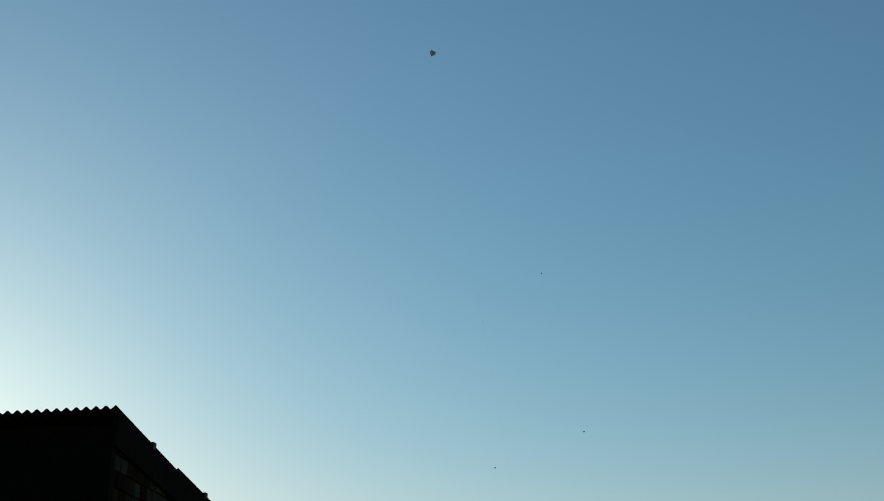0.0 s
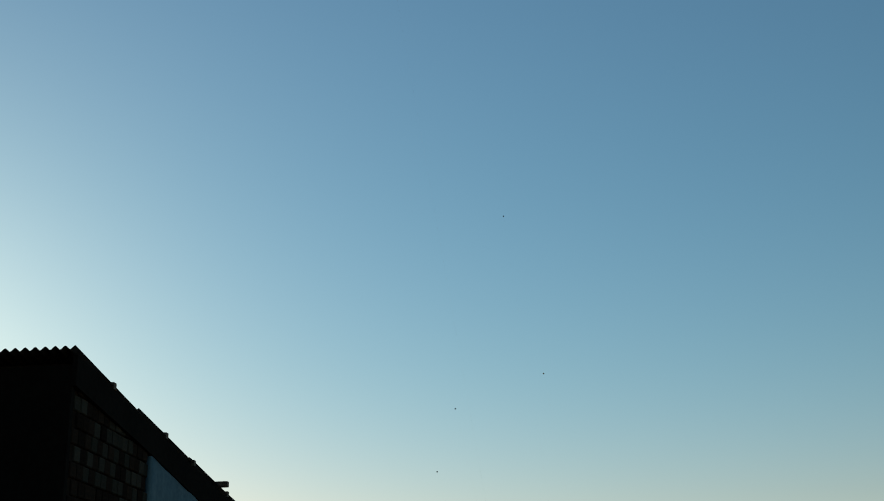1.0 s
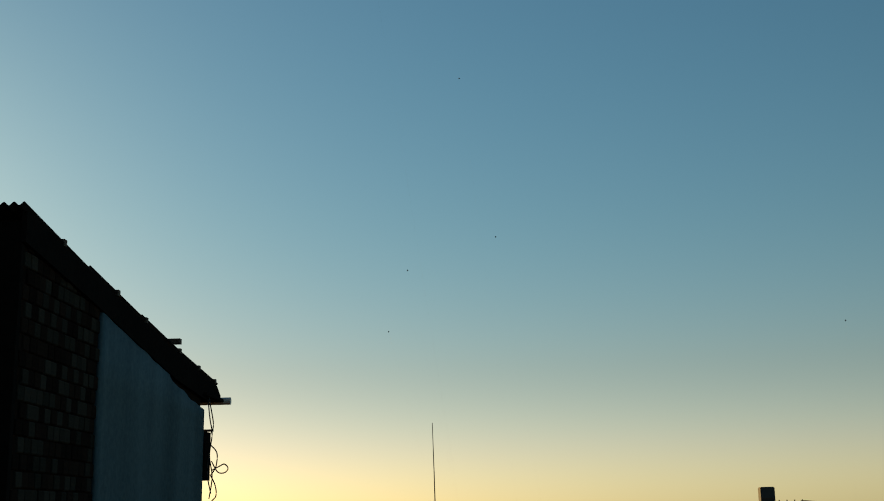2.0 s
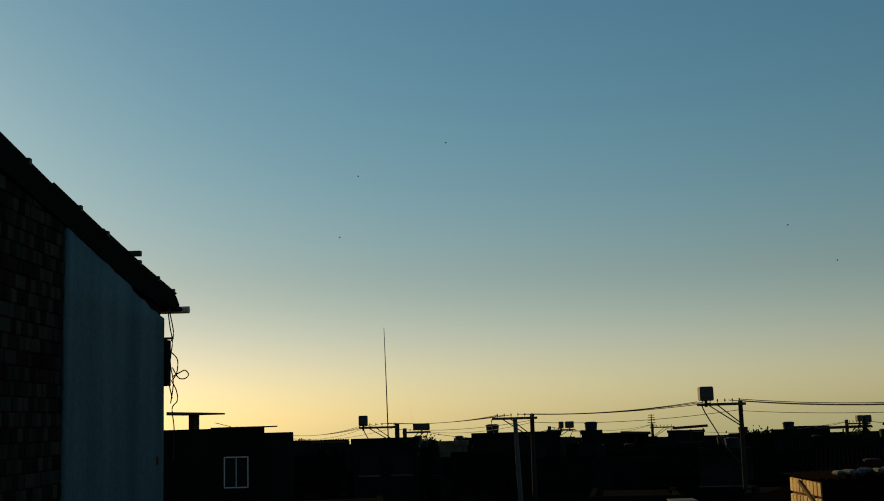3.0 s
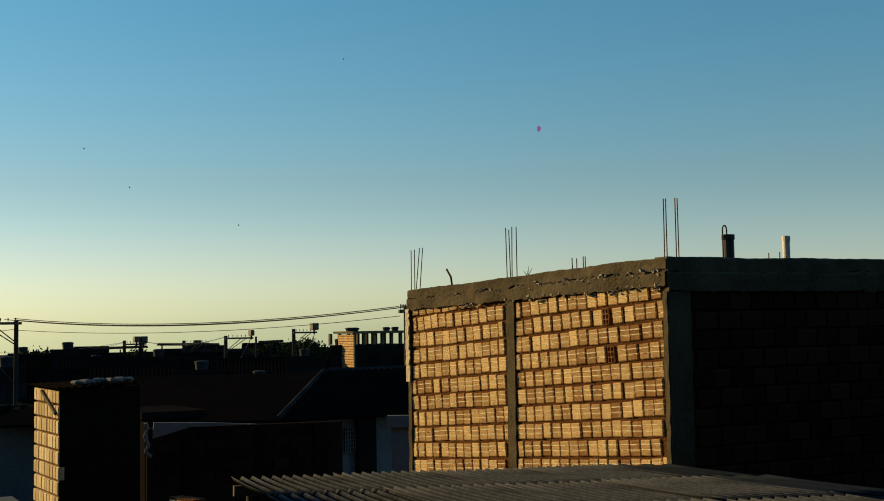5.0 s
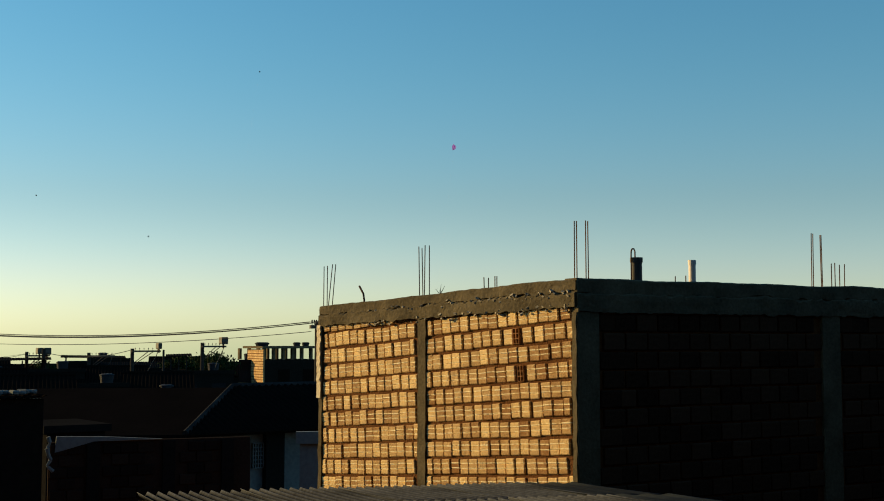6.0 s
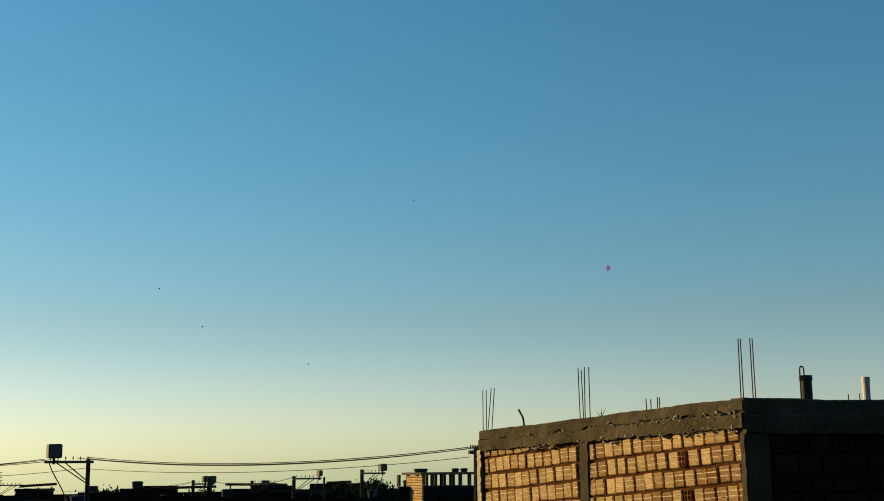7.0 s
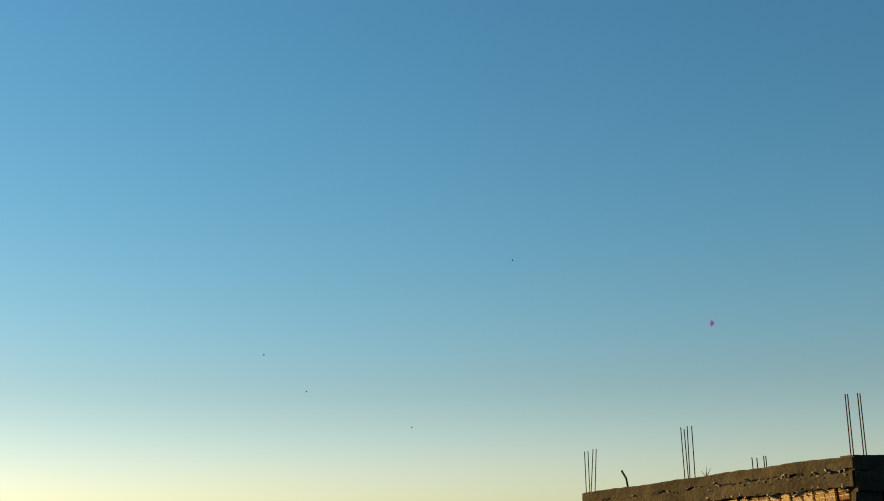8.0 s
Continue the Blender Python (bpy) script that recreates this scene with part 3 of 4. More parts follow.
# ---- utility poles, boxes and wires ----
def utility_pole(az, d, top, arm0, arm1, arm_el, boxes=(), braces=True, drop=False, lean=0.0, r=0.12, label="concrete utility pole with a timber crossarm"):
    """A pole by heading and distance, its crossarm from arm0 to arm1, boxes (az0, el0, az1, el1) fixed to it."""
    p = spot(az, top, d)
    t = thing("utility_pole", pose(p.x, p.y, 0), label, "utility pole", "utility poles")
    o = Vector((p.x, p.y, 0))
    bm = bmesh.new()
    rod(bm, (lean, 0, 0), (0, 0, p.z), r * 1.4, 10, r)
    part("shaft", bm, NEW_POLE if "pale" in label else POLE, t)
    if arm1 is not None:
        a, b = spot(arm0, arm_el, d) - o, spot(arm1, arm_el, d) - o
        a.y = b.y = -0.16
        z = (a.z + b.z) / 2
        part("crossarm", boxed(min(a.x, b.x), max(a.x, b.x), -0.2, -0.1, z - 0.09, z + 0.02), WOOD, t)
        n = 6
        for k in range(n):
            x = a.x + (b.x - a.x) * (0.12 + 0.76 * k / (n - 1))
            bm = bmesh.new()
            rod(bm, (x, -0.15, z + 0.02), (x, -0.15, z + 0.1), 0.012, 6)
            rod(bm, (x, -0.15, z + 0.09), (x, -0.15, z + 0.19), 0.035, 8, 0.02)
            part("insulator", bm, BOXM, t, "dark glazed insulator")
        if braces:
            far = a if abs(a.x) > abs(b.x) else b
            for f, dz in ((0.75, 0.95), (0.55, 0.85)):
                part("brace", rodded((far.x * f, -0.15, z - 0.05), (0, -0.1, z - dz), 0.025, 6), STEEL, t)
            if drop:
                cable(curve(((far.x * 0.98, -0.16, z), (far.x * 1.02, -0.17, z - 0.25), (far.x * 0.95, -0.18, z - 0.72))), 0.022, "down_cable", t)
            else:
                cable(curve(((far.x * 0.9, -0.16, z - 0.05), (far.x * 0.82, -0.18, z - 0.4), (far.x * 0.6, -0.2, z - 1.1), (far.x * 0.42, -0.2, z - 1.7), (0, -0.14, z - 2.6))), 0.025, "down_cable", t)
    for az0, e0, az1, e1 in boxes:
        a, b = spot(az0, e0, d) - o, spot(az1, e1, d) - o
        bm = bmesh.new()
        box(bm, a.x, b.x, -0.42, 0.08, min(a.z, b.z), max(a.z, b.z))
        bmesh.ops.bevel(bm, geom=bm.edges[:], offset=0.03, segments=2, affect="EDGES")
        bx = part("meter_box", bm, BOXM, t, "grey steel service box")
        part("strap", boxed(a.x + 0.04, b.x - 0.04, -0.45, -0.421, min(a.z, b.z) + 0.1, min(a.z, b.z) + 0.14), STEEL, bx)
        part("hanger", boxed((a.x + b.x) / 2 - 0.05, (a.x + b.x) / 2 + 0.05, -0.2, -0.1, min(a.z, b.z) - 0.25, min(a.z, b.z) + 0.02), STEEL, t)
    return t


BOXED = "concrete utility pole with crossarm, braces and a steel service box"
utility_pole(-7.75, 80, -0.38, -8.3, -7.4, -0.62, braces=False)
utility_pole(-2.54, 65, -0.12, -4.3, -2.45, -0.24, ((-4.3, -0.19, -3.9, 0.29),), label=BOXED)
utility_pole(-2.2, 75, -0.35, -2.3, -1.0, -0.52, ((-1.8, -0.46, -1.03, -0.15), (-1.75, -1.05, -1.4, -0.7)), label=BOXED)
utility_pole(3.72, 56, 0.14, 1.86, 3.95, 0.02, drop=True, r=0.095)
utility_pole(2.93, 55.6, 0.0, 0, None, 0, lean=0.3, r=0.1, label="leaning pale concrete pole beside the crossarm pole")
utility_pole(4.55, 90, -0.45, 4.4, 5.75, -0.62, ((4.98, -0.55, 5.2, -0.25), (5.28, -0.55, 5.68, -0.25)), label=BOXED)
utility_pole(13.1, 52, 0.52, 11.08, 13.3, 0.40, ((11.18, 0.53, 11.8, 1.16),), r=0.09, label=BOXED)
utility_pole(9.32, 110, -0.45, 9.2, 10.35, -0.62)
utility_pole(17.83, 90, -0.5, 17.8, 18.9, -0.66, ((18.26, -0.60, 18.55, -0.32), (18.57, -0.64, 18.92, -0.32)), label=BOXED)
utility_pole(18.56, 88, -0.38, 0, None, 0, r=0.14, label="plain concrete pole behind the roofs")
utility_pole(20.54, 85, -0.55, 20.5, 21.84, -0.68)
utility_pole(22.48, 80, -0.36, 22.4, 23.95, -0.46, ((23.75, -0.38, 23.95, -0.1),), label=BOXED)
utility_pole(23.9, 80.3, -0.42, 0, None, 0, r=0.07, label="thin post under the end of a crossarm")
utility_pole(25.68, 80, -0.08, 25.6, 27.0, -0.24, ((26.65, -0.16, 27.02, 0.18),), label=BOXED)
utility_pole(31.15, 38, 0.95, 30.45, 31.4, 0.72, braces=False)


def wire(a, b, sag, r=0.014, n=16):
    a, b = Vector(a), Vector(b)
    pts = [a.lerp(b, k / n) - Vector((0, 0, 4 * sag * (k / n) * (1 - k / n))) for k in range(n + 1)]
    tagged(cable(pts, r, "overhead_wire", None, 4), "black overhead wire sagging between poles", "wire", "overhead wires")


for dz, e, s in ((0.0, 0.58, 0.38), (0.05, 0.54, 0.42), (-0.02, 0.5, 0.36)):
    wire(spot(13.0 - dz * 8, e, 52), spot(30.75 + dz * 4, e + 0.33, 38), s)
wire(spot(13.1, 0.05, 52), spot(30.8, 0.45, 38), 0.30, 0.010)
for da, e in ((0.0, 0.5), (0.3, 0.48), (0.6, 0.44)):
    wire(spot(11.2 + da, e, 52), spot(3.7 - da, 0.17, 56), 0.16)
    wire(spot(2.1 + da, 0.14, 56), spot(-2.7 - da, -0.08, 65), 0.16)
    wire(spot(-4.0 + da, -0.12, 65), spot(-7.6 - da * 0.5, -0.5, 80), 0.25)
for a, ea, da, b, eb, db, sag in ((13.1, 0.10, 52, 3.75, -0.22, 56, 0.2), (3.7, -0.12, 56, -2.5, -0.38, 65, 0.2), (3.7, -0.22, 56, -1.2, -0.52, 75, 0.25), (-2.6, -0.28, 65, -7.7, -0.70, 80, 0.3),
                                  (9.3, -0.50, 110, 4.6, -0.50, 90, 0.4), (9.3, -0.56, 110, 17.8, -0.58, 90, 0.7), (-4.2, -0.34, 65, -7.7, -0.62, 80, 0.3)):
    wire(spot(a, ea, da), spot(b, eb, db), sag, 0.011)
wire(spot(4.7, -0.5, 90), spot(9.3, -0.5, 110), 0.6, 0.014)
wire(spot(5.6, -0.65, 90), spot(17.8, -0.6, 90), 1.1, 0.014)
wire(spot(-1.2, -0.55, 75), spot(4.5, -0.6, 90), 0.5, 0.014)
wire(spot(18.7, -0.55, 90), spot(22.5, -0.4, 80), 0.4, 0.02)

# thin mast and lattice aerial
p = spot(-2.95, 0, 60)
mast = thing("radio_mast", pose(p.x, p.y, 7.2), "very tall thin radio mast on a roof", "mast")
bm = bmesh.new()
rod(bm, (0, 0, 0), (-0.05, 0, 3.0), 0.03, 8, 0.022)
rod(bm, (-0.05, 0, 3.0), (-0.1, 0, 5.35), 0.022, 8, 0.014)
part("tube", bm, POLE, mast)
p = spot(9.28, 0, 100)
aer = thing("lattice_aerial", pose(p.x, p.y, 6.4), "small lattice aerial with short cross elements", "aerial")
bm = bmesh.new()
rod(bm, (0, 0, 0), (0, 0, 1.55), 0.04, 6)
for k, wd in enumerate((0.32, 0.32, 0.3, 0.28, 0.26)):
    box(bm, -wd, wd, -0.02, 0.02, 0.65 + 0.2 * k, 0.70 + 0.2 * k)
part("aerial", bm, STEEL, aer)

# ---- houses of the neighbourhood ----
def water_tank(x, y, z, r=0.36, h=0.5):
    t = thing("water_tank", pose(x, y, z), "round dark plastic water tank on a roof", "water tank", "water tanks")
    part("body", rodded((0, 0, 0), (0, 0, h), r * 0.82, 16, r), TANK, t)
    bm = bmesh.new()
    rod(bm, (0, 0, h), (0, 0, h + 0.05), r * 1.06, 16)
    rod(bm, (0, 0, h + 0.05), (0, 0, h + 0.10), r * 0.98, 16, r * 0.7)
    part("lid", bm, TANK, t)
    return t


def house(az0, az1, top, d, depth=6.0, material=None, roof="flat", tank=None, label="", windows=2, yaw=0.0):
    """A house by headings, top angle and distance of its front."""
    a, b = spot(az0, top, d), spot(az1, top, d)
    mid = spot((az0 + az1) / 2, top, d)
    cx, cy, w, z = mid.x, mid.y, max(1.0, (b - a).length), mid.z
    yaw -= (az0 + az1) / 2  # the houses face the terrace, up the slope
    t = thing("house", pose(cx, cy, 0, 0, 0, yaw), label or {"flat": "dark rendered house with a flat parapet roof", "sheet": "dark house under a corrugated sheet roof", "gable": "dark house under an old clay tile roof"}[roof], "house", "houses of the neighbourhood")
    rh = {"flat": 0.25, "sheet": 1.9, "gable": 1.3}[roof]
    zb = z - rh
    part("wall", boxed(-w / 2, w / 2, 0, depth, 0, zb), material or NEAR_BLACK, t)
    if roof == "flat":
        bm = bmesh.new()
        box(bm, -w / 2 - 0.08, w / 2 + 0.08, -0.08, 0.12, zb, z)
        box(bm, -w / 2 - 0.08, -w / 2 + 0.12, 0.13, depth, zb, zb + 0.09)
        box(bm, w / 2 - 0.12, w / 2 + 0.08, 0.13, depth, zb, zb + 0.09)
        part("parapet", bm, material or NEAR_BLACK, t)
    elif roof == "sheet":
        part("gable", prism([(-w / 2, 0.05), (w / 2, 0.05), (w / 2, depth), (-w / 2, depth)], zb, [zb + 0.02, zb + 0.02, z - 0.25, z - 0.25]), material or NEAR_BLACK, t)
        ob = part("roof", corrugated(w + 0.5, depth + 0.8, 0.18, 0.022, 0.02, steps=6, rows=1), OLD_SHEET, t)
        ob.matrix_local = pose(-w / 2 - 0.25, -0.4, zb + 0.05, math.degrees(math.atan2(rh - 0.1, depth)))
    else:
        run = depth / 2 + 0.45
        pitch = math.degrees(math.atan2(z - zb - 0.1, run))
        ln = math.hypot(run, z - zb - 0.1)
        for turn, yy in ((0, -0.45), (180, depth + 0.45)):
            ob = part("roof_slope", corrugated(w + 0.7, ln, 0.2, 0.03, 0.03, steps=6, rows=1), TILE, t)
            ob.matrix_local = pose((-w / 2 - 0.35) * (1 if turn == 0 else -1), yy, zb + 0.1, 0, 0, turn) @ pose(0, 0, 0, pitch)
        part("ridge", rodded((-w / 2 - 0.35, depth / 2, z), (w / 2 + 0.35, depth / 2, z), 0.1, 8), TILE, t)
        part("gable", prism([(-w / 2, 0.05), (w / 2, 0.05), (w / 2, depth / 2), (-w / 2, depth / 2)], zb + 0.06, [zb + 0.07, zb + 0.07, z - 0.06, z - 0.06]), material or NEAR_BLACK, t)
    for k in range(windows):
        x = -w / 2 + w * (k + 0.5) / windows
        wz = zb - 1.5
        wn_ = part("window", boxed(x - 0.45, x + 0.45, -0.02, 0.05, wz, wz + 0.9), GLASS, t, "dark window glass")
        part("window_frame", boxed(x - 0.52, x + 0.52, -0.05, -0.021, wz - 0.08, wz - 0.01), CONCRETE, wn_)
    if tank is not None:
        q = t.matrix_world @ Vector((tank * w / 2, 1.2, zb))
        water_tank(q.x, q.y, q.z, 0.38, 0.62)
    return t


rnd = random.Random(11)
# the far skyline
az = -9.0
while az < 31.5:
    w = rnd.uniform(0.9, 2.3)
    top = -0.90 + rnd.uniform(-0.26, 0.12) - (0.12 if az < -3 else 0)
    d = rnd.uniform(92, 125)
    house(az, az + w * 1.2, top, d, 8, None, rnd.choice(("flat", "flat", "flat", "gable")), rnd.choice((None, None, None, -0.4, 0.5)), "", rnd.choice((1, 2, 3)))
    az += w * 0.84
# the middle rows
for lo, hi, base, near, far in ((1.4, 3.0, -1.15, 74, 86), (2.0, 3.6, -1.75, 58, 68), (3.0, 5.0, -3.7, 40, 46)):
    az = -7.7
    while az < 31:
        w = rnd.uniform(lo, hi)
        if (near > 70 or abs(az + w / 2 + 2.95) > 2.4) and not (near > 50 and az + w > 27.5) and not (near < 50 and -2.0 < az < 5.0):
            house(az, az + w, base + rnd.uniform(-0.3, 0.25), rnd.uniform(near, far), 7, None, rnd.choice(("flat", "flat", "gable", "gable", "sheet")), rnd.choice((None, None, None, 0.3)), "", rnd.choice((1, 2, 3)))
        az += w * 0.95
# houses that stand out
house(-4.6, -1.6, -0.75, 60, 6, None, "flat", None)
house(-0.6, 0.7, -0.98, 66, 6, CONCRETE, "flat", None, "pale rendered house among darker roofs", 3)
house(0.96, 5.0, -0.66, 70, 6, None, "flat", -0.55, "broad dark house with flat roof and water tank")
house(6.0, 6.9, -0.66, 72, 4, None, "flat", 0.0, "narrow dark house topped by a water tank")
house(14.6, 16.2, -0.85, 84, 6, None, "flat", -0.1)
house(20.5, 24.2, -1.1, 92, 6, PALE, "sheet", None, "long pale house with a thin sheet roof")
house(-0.6, 4.6, -5.3, 27, 4, None, "sheet", None)
house(5.8, 9.4, -4.9, 29, 4, None, "gable", None)

# open roof shelters along the skyline
def shelter(az0, az1, el, d, tilt=0.0):
    a, b = spot(az0, el, d), spot(az1, el, d)
    w = (b - a).length
    m = (a + b) / 2
    t = thing("roof_shelter", pose(m.x, m.y, 0, 0, 0, -(az0 + az1) / 2), "thin sheet roof on posts over a roof terrace", "roof", "roof shelters")
    part("roof_sheet", corrugated(w, 3.0, 0.18, 0.010, 0.04, rows=1), OLD_SHEET, t).matrix_local = pose(-w / 2, -0.3, m.z, 2, tilt)
    part("body", boxed(-w / 2 + 0.3, w / 2 - 0.3, 0.1, 2.6, 0, m.z - 0.95), NEAR_BLACK, t)
    n = max(3, int(w / 1.1))
    for k in range(n):
        x = -w / 2 + 0.35 + (w - 0.7) * k / (n - 1)
        part("post", boxed(x - 0.05, x + 0.05, 0.15, 0.25, m.z - 0.94, m.z - 0.05 - x * math.tan(radians(tilt))), POLE, t)


for az0, az1, el, d, tilt in ((7.8, 9.2, -0.86, 84, 2.0), (10.2, 11.8, -0.72, 86, -3.0), (16.4, 18.9, -0.88, 87, -1.0), (19.3, 22.2, -0.74, 86, 1.0), (24.0, 25.2, -0.72, 84, -2.0), (-6.6, -5.0, -0.92, 84, 1.0)):
    shelter(az0, az1, el, d, tilt)

# small sunlit pale sheets and walls between the roofs
def pale_slab(az0, az1, el, d, thick=0.08, depth=0.6, tilt=6.0):
    a, b = spot(az0, el, d), spot(az1, el, d)
    w = b.x - a.x
    t = thing("roof_slab", pose((a.x + b.x) / 2, a.y, 0), "pale low slab roof catching the evening light", "roof", "pale slab roofs")
    ob = part("slab", boxed(-w / 2, w / 2, 0, depth, -thick, 0), PALE, t)
    ob.matrix_local = pose(0, 0, a.z, tilt)
    part("wall", boxed(-w / 2 + 0.1, w / 2 - 0.1, 0.08, depth - 0.02, 0, a.z - thick - 0.02), NEAR_BLACK, t)


pale_slab(9.2, 13.7, -7.78, 15.2, 0.05, 0.5, 3)
pale_slab(9.71, 10.89, -3.80, 38, 0.04, 0.8, 1)
pale_slab(10.9, 14.0, -5.0, 39, 0.04, 1.2, 8)
# ---- narrow brick tower with a sunlit side ----
SX, SY0, SY1, SZ = 4.3, 16.04, 17.3, 7.22
stub = thing("brick_tower", pose(0, 0, 0), "narrow bare brick tower with one sunlit side", "building")
part("wall_core", boxed(SX + 0.04, SX + 1.1, SY0 + 0.03, SY1, 0, SZ), MORTAR, stub)
# the tower's unlit side is coloured near black
part("shaded_front", boxed(SX + 0.02, SX + 1.1, SY0 - 0.02, SY0 + 0.03, 0, SZ), NEAR_BLACK, stub, "near-black front coloured as the unlit side")
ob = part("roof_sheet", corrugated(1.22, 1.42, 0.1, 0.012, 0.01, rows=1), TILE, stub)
ob.matrix_local = pose(SX - 0.10, SY0 - 0.1, SZ + 0.02, 0.4, -1.2)
rnd2 = random.Random(3)
for k in range(9):
    x = SX + 0.3 + 0.09 * k
    bm = boxed(-0.05, 0.05, -0.08, 0.1, -0.03, rnd2.uniform(0.015, 0.045))
    bmesh.ops.bevel(bm, geom=bm.edges[:], offset=0.02, segments=1, affect="EDGES")
    part("rubble", bm, PALE, stub, "pale rubble weighing the roof down").matrix_local = pose(x, SY0 + rnd2.uniform(0.1, 0.3), SZ + 0.07 + 0.02 * (x - SX), 0, rnd2.uniform(-8, 8), rnd2.uniform(-40, 40))
part("brace", rodded((SX - 0.02, SY0 + 0.75, SZ - 0.05), (SX - 0.02, SY0 + 0.05, SZ - 0.32), 0.025, 6), WOOD, stub)

# ---- low brick walls that catch the sun ----
SA, SN = Vector((0.301, -0.954)), Vector((-0.954, -0.301))
LOW = []
for az0, d, ln, top in ((5.24, 24, 0.78, -6.95), (19.87, 15.5, 0.5, -7.75)):
    p = spot(az0, top, d)
    t = thing("low_brick_wall", pose(0, 0, 0), "low sunlit wall of bare clay bricks", "wall", "low brick walls")
    bm = bmesh.new()
    box(bm, 0, ln, 0.02, 0.2, 0, p.z, side(Vector((p.x, p.y)), SA, SN, 0, 0))
    part("wall_core", bm, MORTAR, t)
    LOW.append((t, ln, p))

# ---- pierced brick wall ----
PA, PN = Vector((0.301, -0.954)), Vector((-0.954, -0.301))
PO = Vector((7.13, 37.3))
PL, PZ = 2.1, 8 - 0.0945 * 37.5
pierced = thing("pierced_brick_wall", pose(0, 0, 0), "wall of pale hollow bricks laid with open ends", "wall")
bm = bmesh.new()
box(bm, 0, PL, 0.1, 0.3, 0, PZ, side(PO, PA, PN, 0, 0))
part("wall_core", bm, NEAR_BLACK, pierced)
part("strut", rodded((6.7, 36.6, PZ - 0.95), (7.15, 37.0, PZ - 0.72), 0.02, 6), PVC, pierced)

# ---- white house with a hipped tile roof, and the brick yard wall before it ----
hip = thing("hip_roofed_house", pose(0, 0, 0), "white house under a dark hipped tile roof", "house")
e0, e1 = spot(24.1, -4.25, 31), spot(34.5, -4.25, 31)
rz = spot(27.07, -2.2, 34.2).z
x0, x1, y0, y1 = e0.x, e1.x, 27.2, 38.0
zb = 5.7
part("wall", boxed(x0 + 0.5, x1, y0 + 0.5, y1, 0, zb - 0.02), PALE, hip, "white lime wash")
r0, r1 = Vector((spot(27.07, 0, 34.2).x, 30.4, rz)), Vector((x1 + 1, 30.4, rz))
wing = Vector((-0.87, 0.5, 0))
k0 = Vector((x0, y0, zb))
bm = bmesh.new()
vs = [bm.verts.new(v) for v in (k0, (x1 + 1, y0, zb), r1, r0, r0 + wing * 5.5, k0 + wing * 7.5, (x1 + 1, y1, zb), r0 + wing * 5.5 + Vector((2, 4, -0.8)))]
for f in ((0, 1, 2, 3), (5, 0, 3, 4), (3, 2, 6, 7), (4, 3, 7)):
    bm.faces.new([vs[i] for i in f])
geo = bmesh.ops.extrude_face_region(bm, geom=bm.faces[:])
for v in geo["geom"]:
    if isinstance(v, bmesh.types.BMVert):
        v.co.z -= 0.08
bmesh.ops.recalc_face_normals(bm, faces=bm.faces)
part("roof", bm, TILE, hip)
q = [k0 + Vector((0.4, 0.5, 0)), k0 + wing * 7.2 + Vector((0.4, 0.5, 0)), k0 + wing * 7.2 + Vector((2, 4, 0)), k0 + Vector((4, 4, 0))]
part("wing_wall", prism([(v.x, v.y) for v in q][::-1], 0, zb - 0.1), PALE, hip, "white lime wash")
part("ridge", rodded(k0 + Vector((0, 0, 0.03)), r0 + Vector((0, 0, 0.04)), 0.08, 8), SHEET, hip, "pale mortared hip tiles")
part("ridge", rodded(r0 + Vector((0, 0, 0.04)), r1 + Vector((0, 0, 0.04)), 0.08, 8), SHEET, hip, "pale mortared ridge tiles")
bm = bmesh.new()
strip = []
nx = int((x1 + 1 - x0) / 0.035)
for i in range(nx + 1):
    x = x0 + 0.035 * i
    k = min(1.0, (x - x0) / (r0.x - x0))
    lift = 0.06 + 0.035 * math.cos(2 * math.pi * x / 0.21)
    strip.append((bm.verts.new((x, y0 - 0.08, zb + lift - 0.03)), bm.verts.new((x, y0 + (30.4 - y0) * k, zb + (rz - zb) * k + lift)), bm.verts.new((x, y0 - 0.08, zb - 0.02))))
for a, b in zip(strip, strip[1:]):
    bm.faces.new((a[0], b[0], b[1], a[1]))
    bm.faces.new((a[2], b[2], b[0], a[0]))
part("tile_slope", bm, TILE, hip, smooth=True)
v0, v1 = spot(28.23, -4.85, 31.2), spot(28.85, -6.0, 31.2)
vent = part("vent_block", boxed(v0.x, v1.x, y0 + 0.44, y0 + 0.499, v1.z, v0.z), NEAR_BLACK, hip, "dark openings")
bm = bmesh.new()
for k in range(5):
    x = v0.x + (v1.x - v0.x) * k / 4
    box(bm, x - 0.012, x + 0.012, y0 + 0.41, y0 + 0.439, v1.z, v0.z)
for k in range(7):
    z = v1.z + (v0.z - v1.z) * k / 6
    box(bm, v0.x, v1.x, y0 + 0.405, y0 + 0.437, z - 0.012, z + 0.012)
part("grille", bm, PALE, vent, "pale pierced block grille")
part("door_recess", boxed(spot(29.1, 0, 31).x, spot(30.25, 0, 31).x, y0 + 0.3, y0 + 0.499, 0, zb - 0.1), NEAR_BLACK, hip, "dark doorway recess")
yard = thing("yard_wall", pose(0, 0, 0), "dark brick yard wall with a pale coping end", "wall")
q0, q1 = spot(18.9, -4.35, 22), spot(28.0, -4.75, 22.5)
YD = (Vector((q1.x, q1.y)) - Vector((q0.x, q0.y)))
YL = YD.length
YD.normalize()
YN = Vector((YD.y, -YD.x))
bm = bmesh.new()
box(bm, 0, YL, 0.03, 0.2, 0, 6.22, side(Vector((q0.x, q0.y)), YD, YN, 0, 0))
part("wall_core", bm, NEAR_BLACK_BRICK, yard)
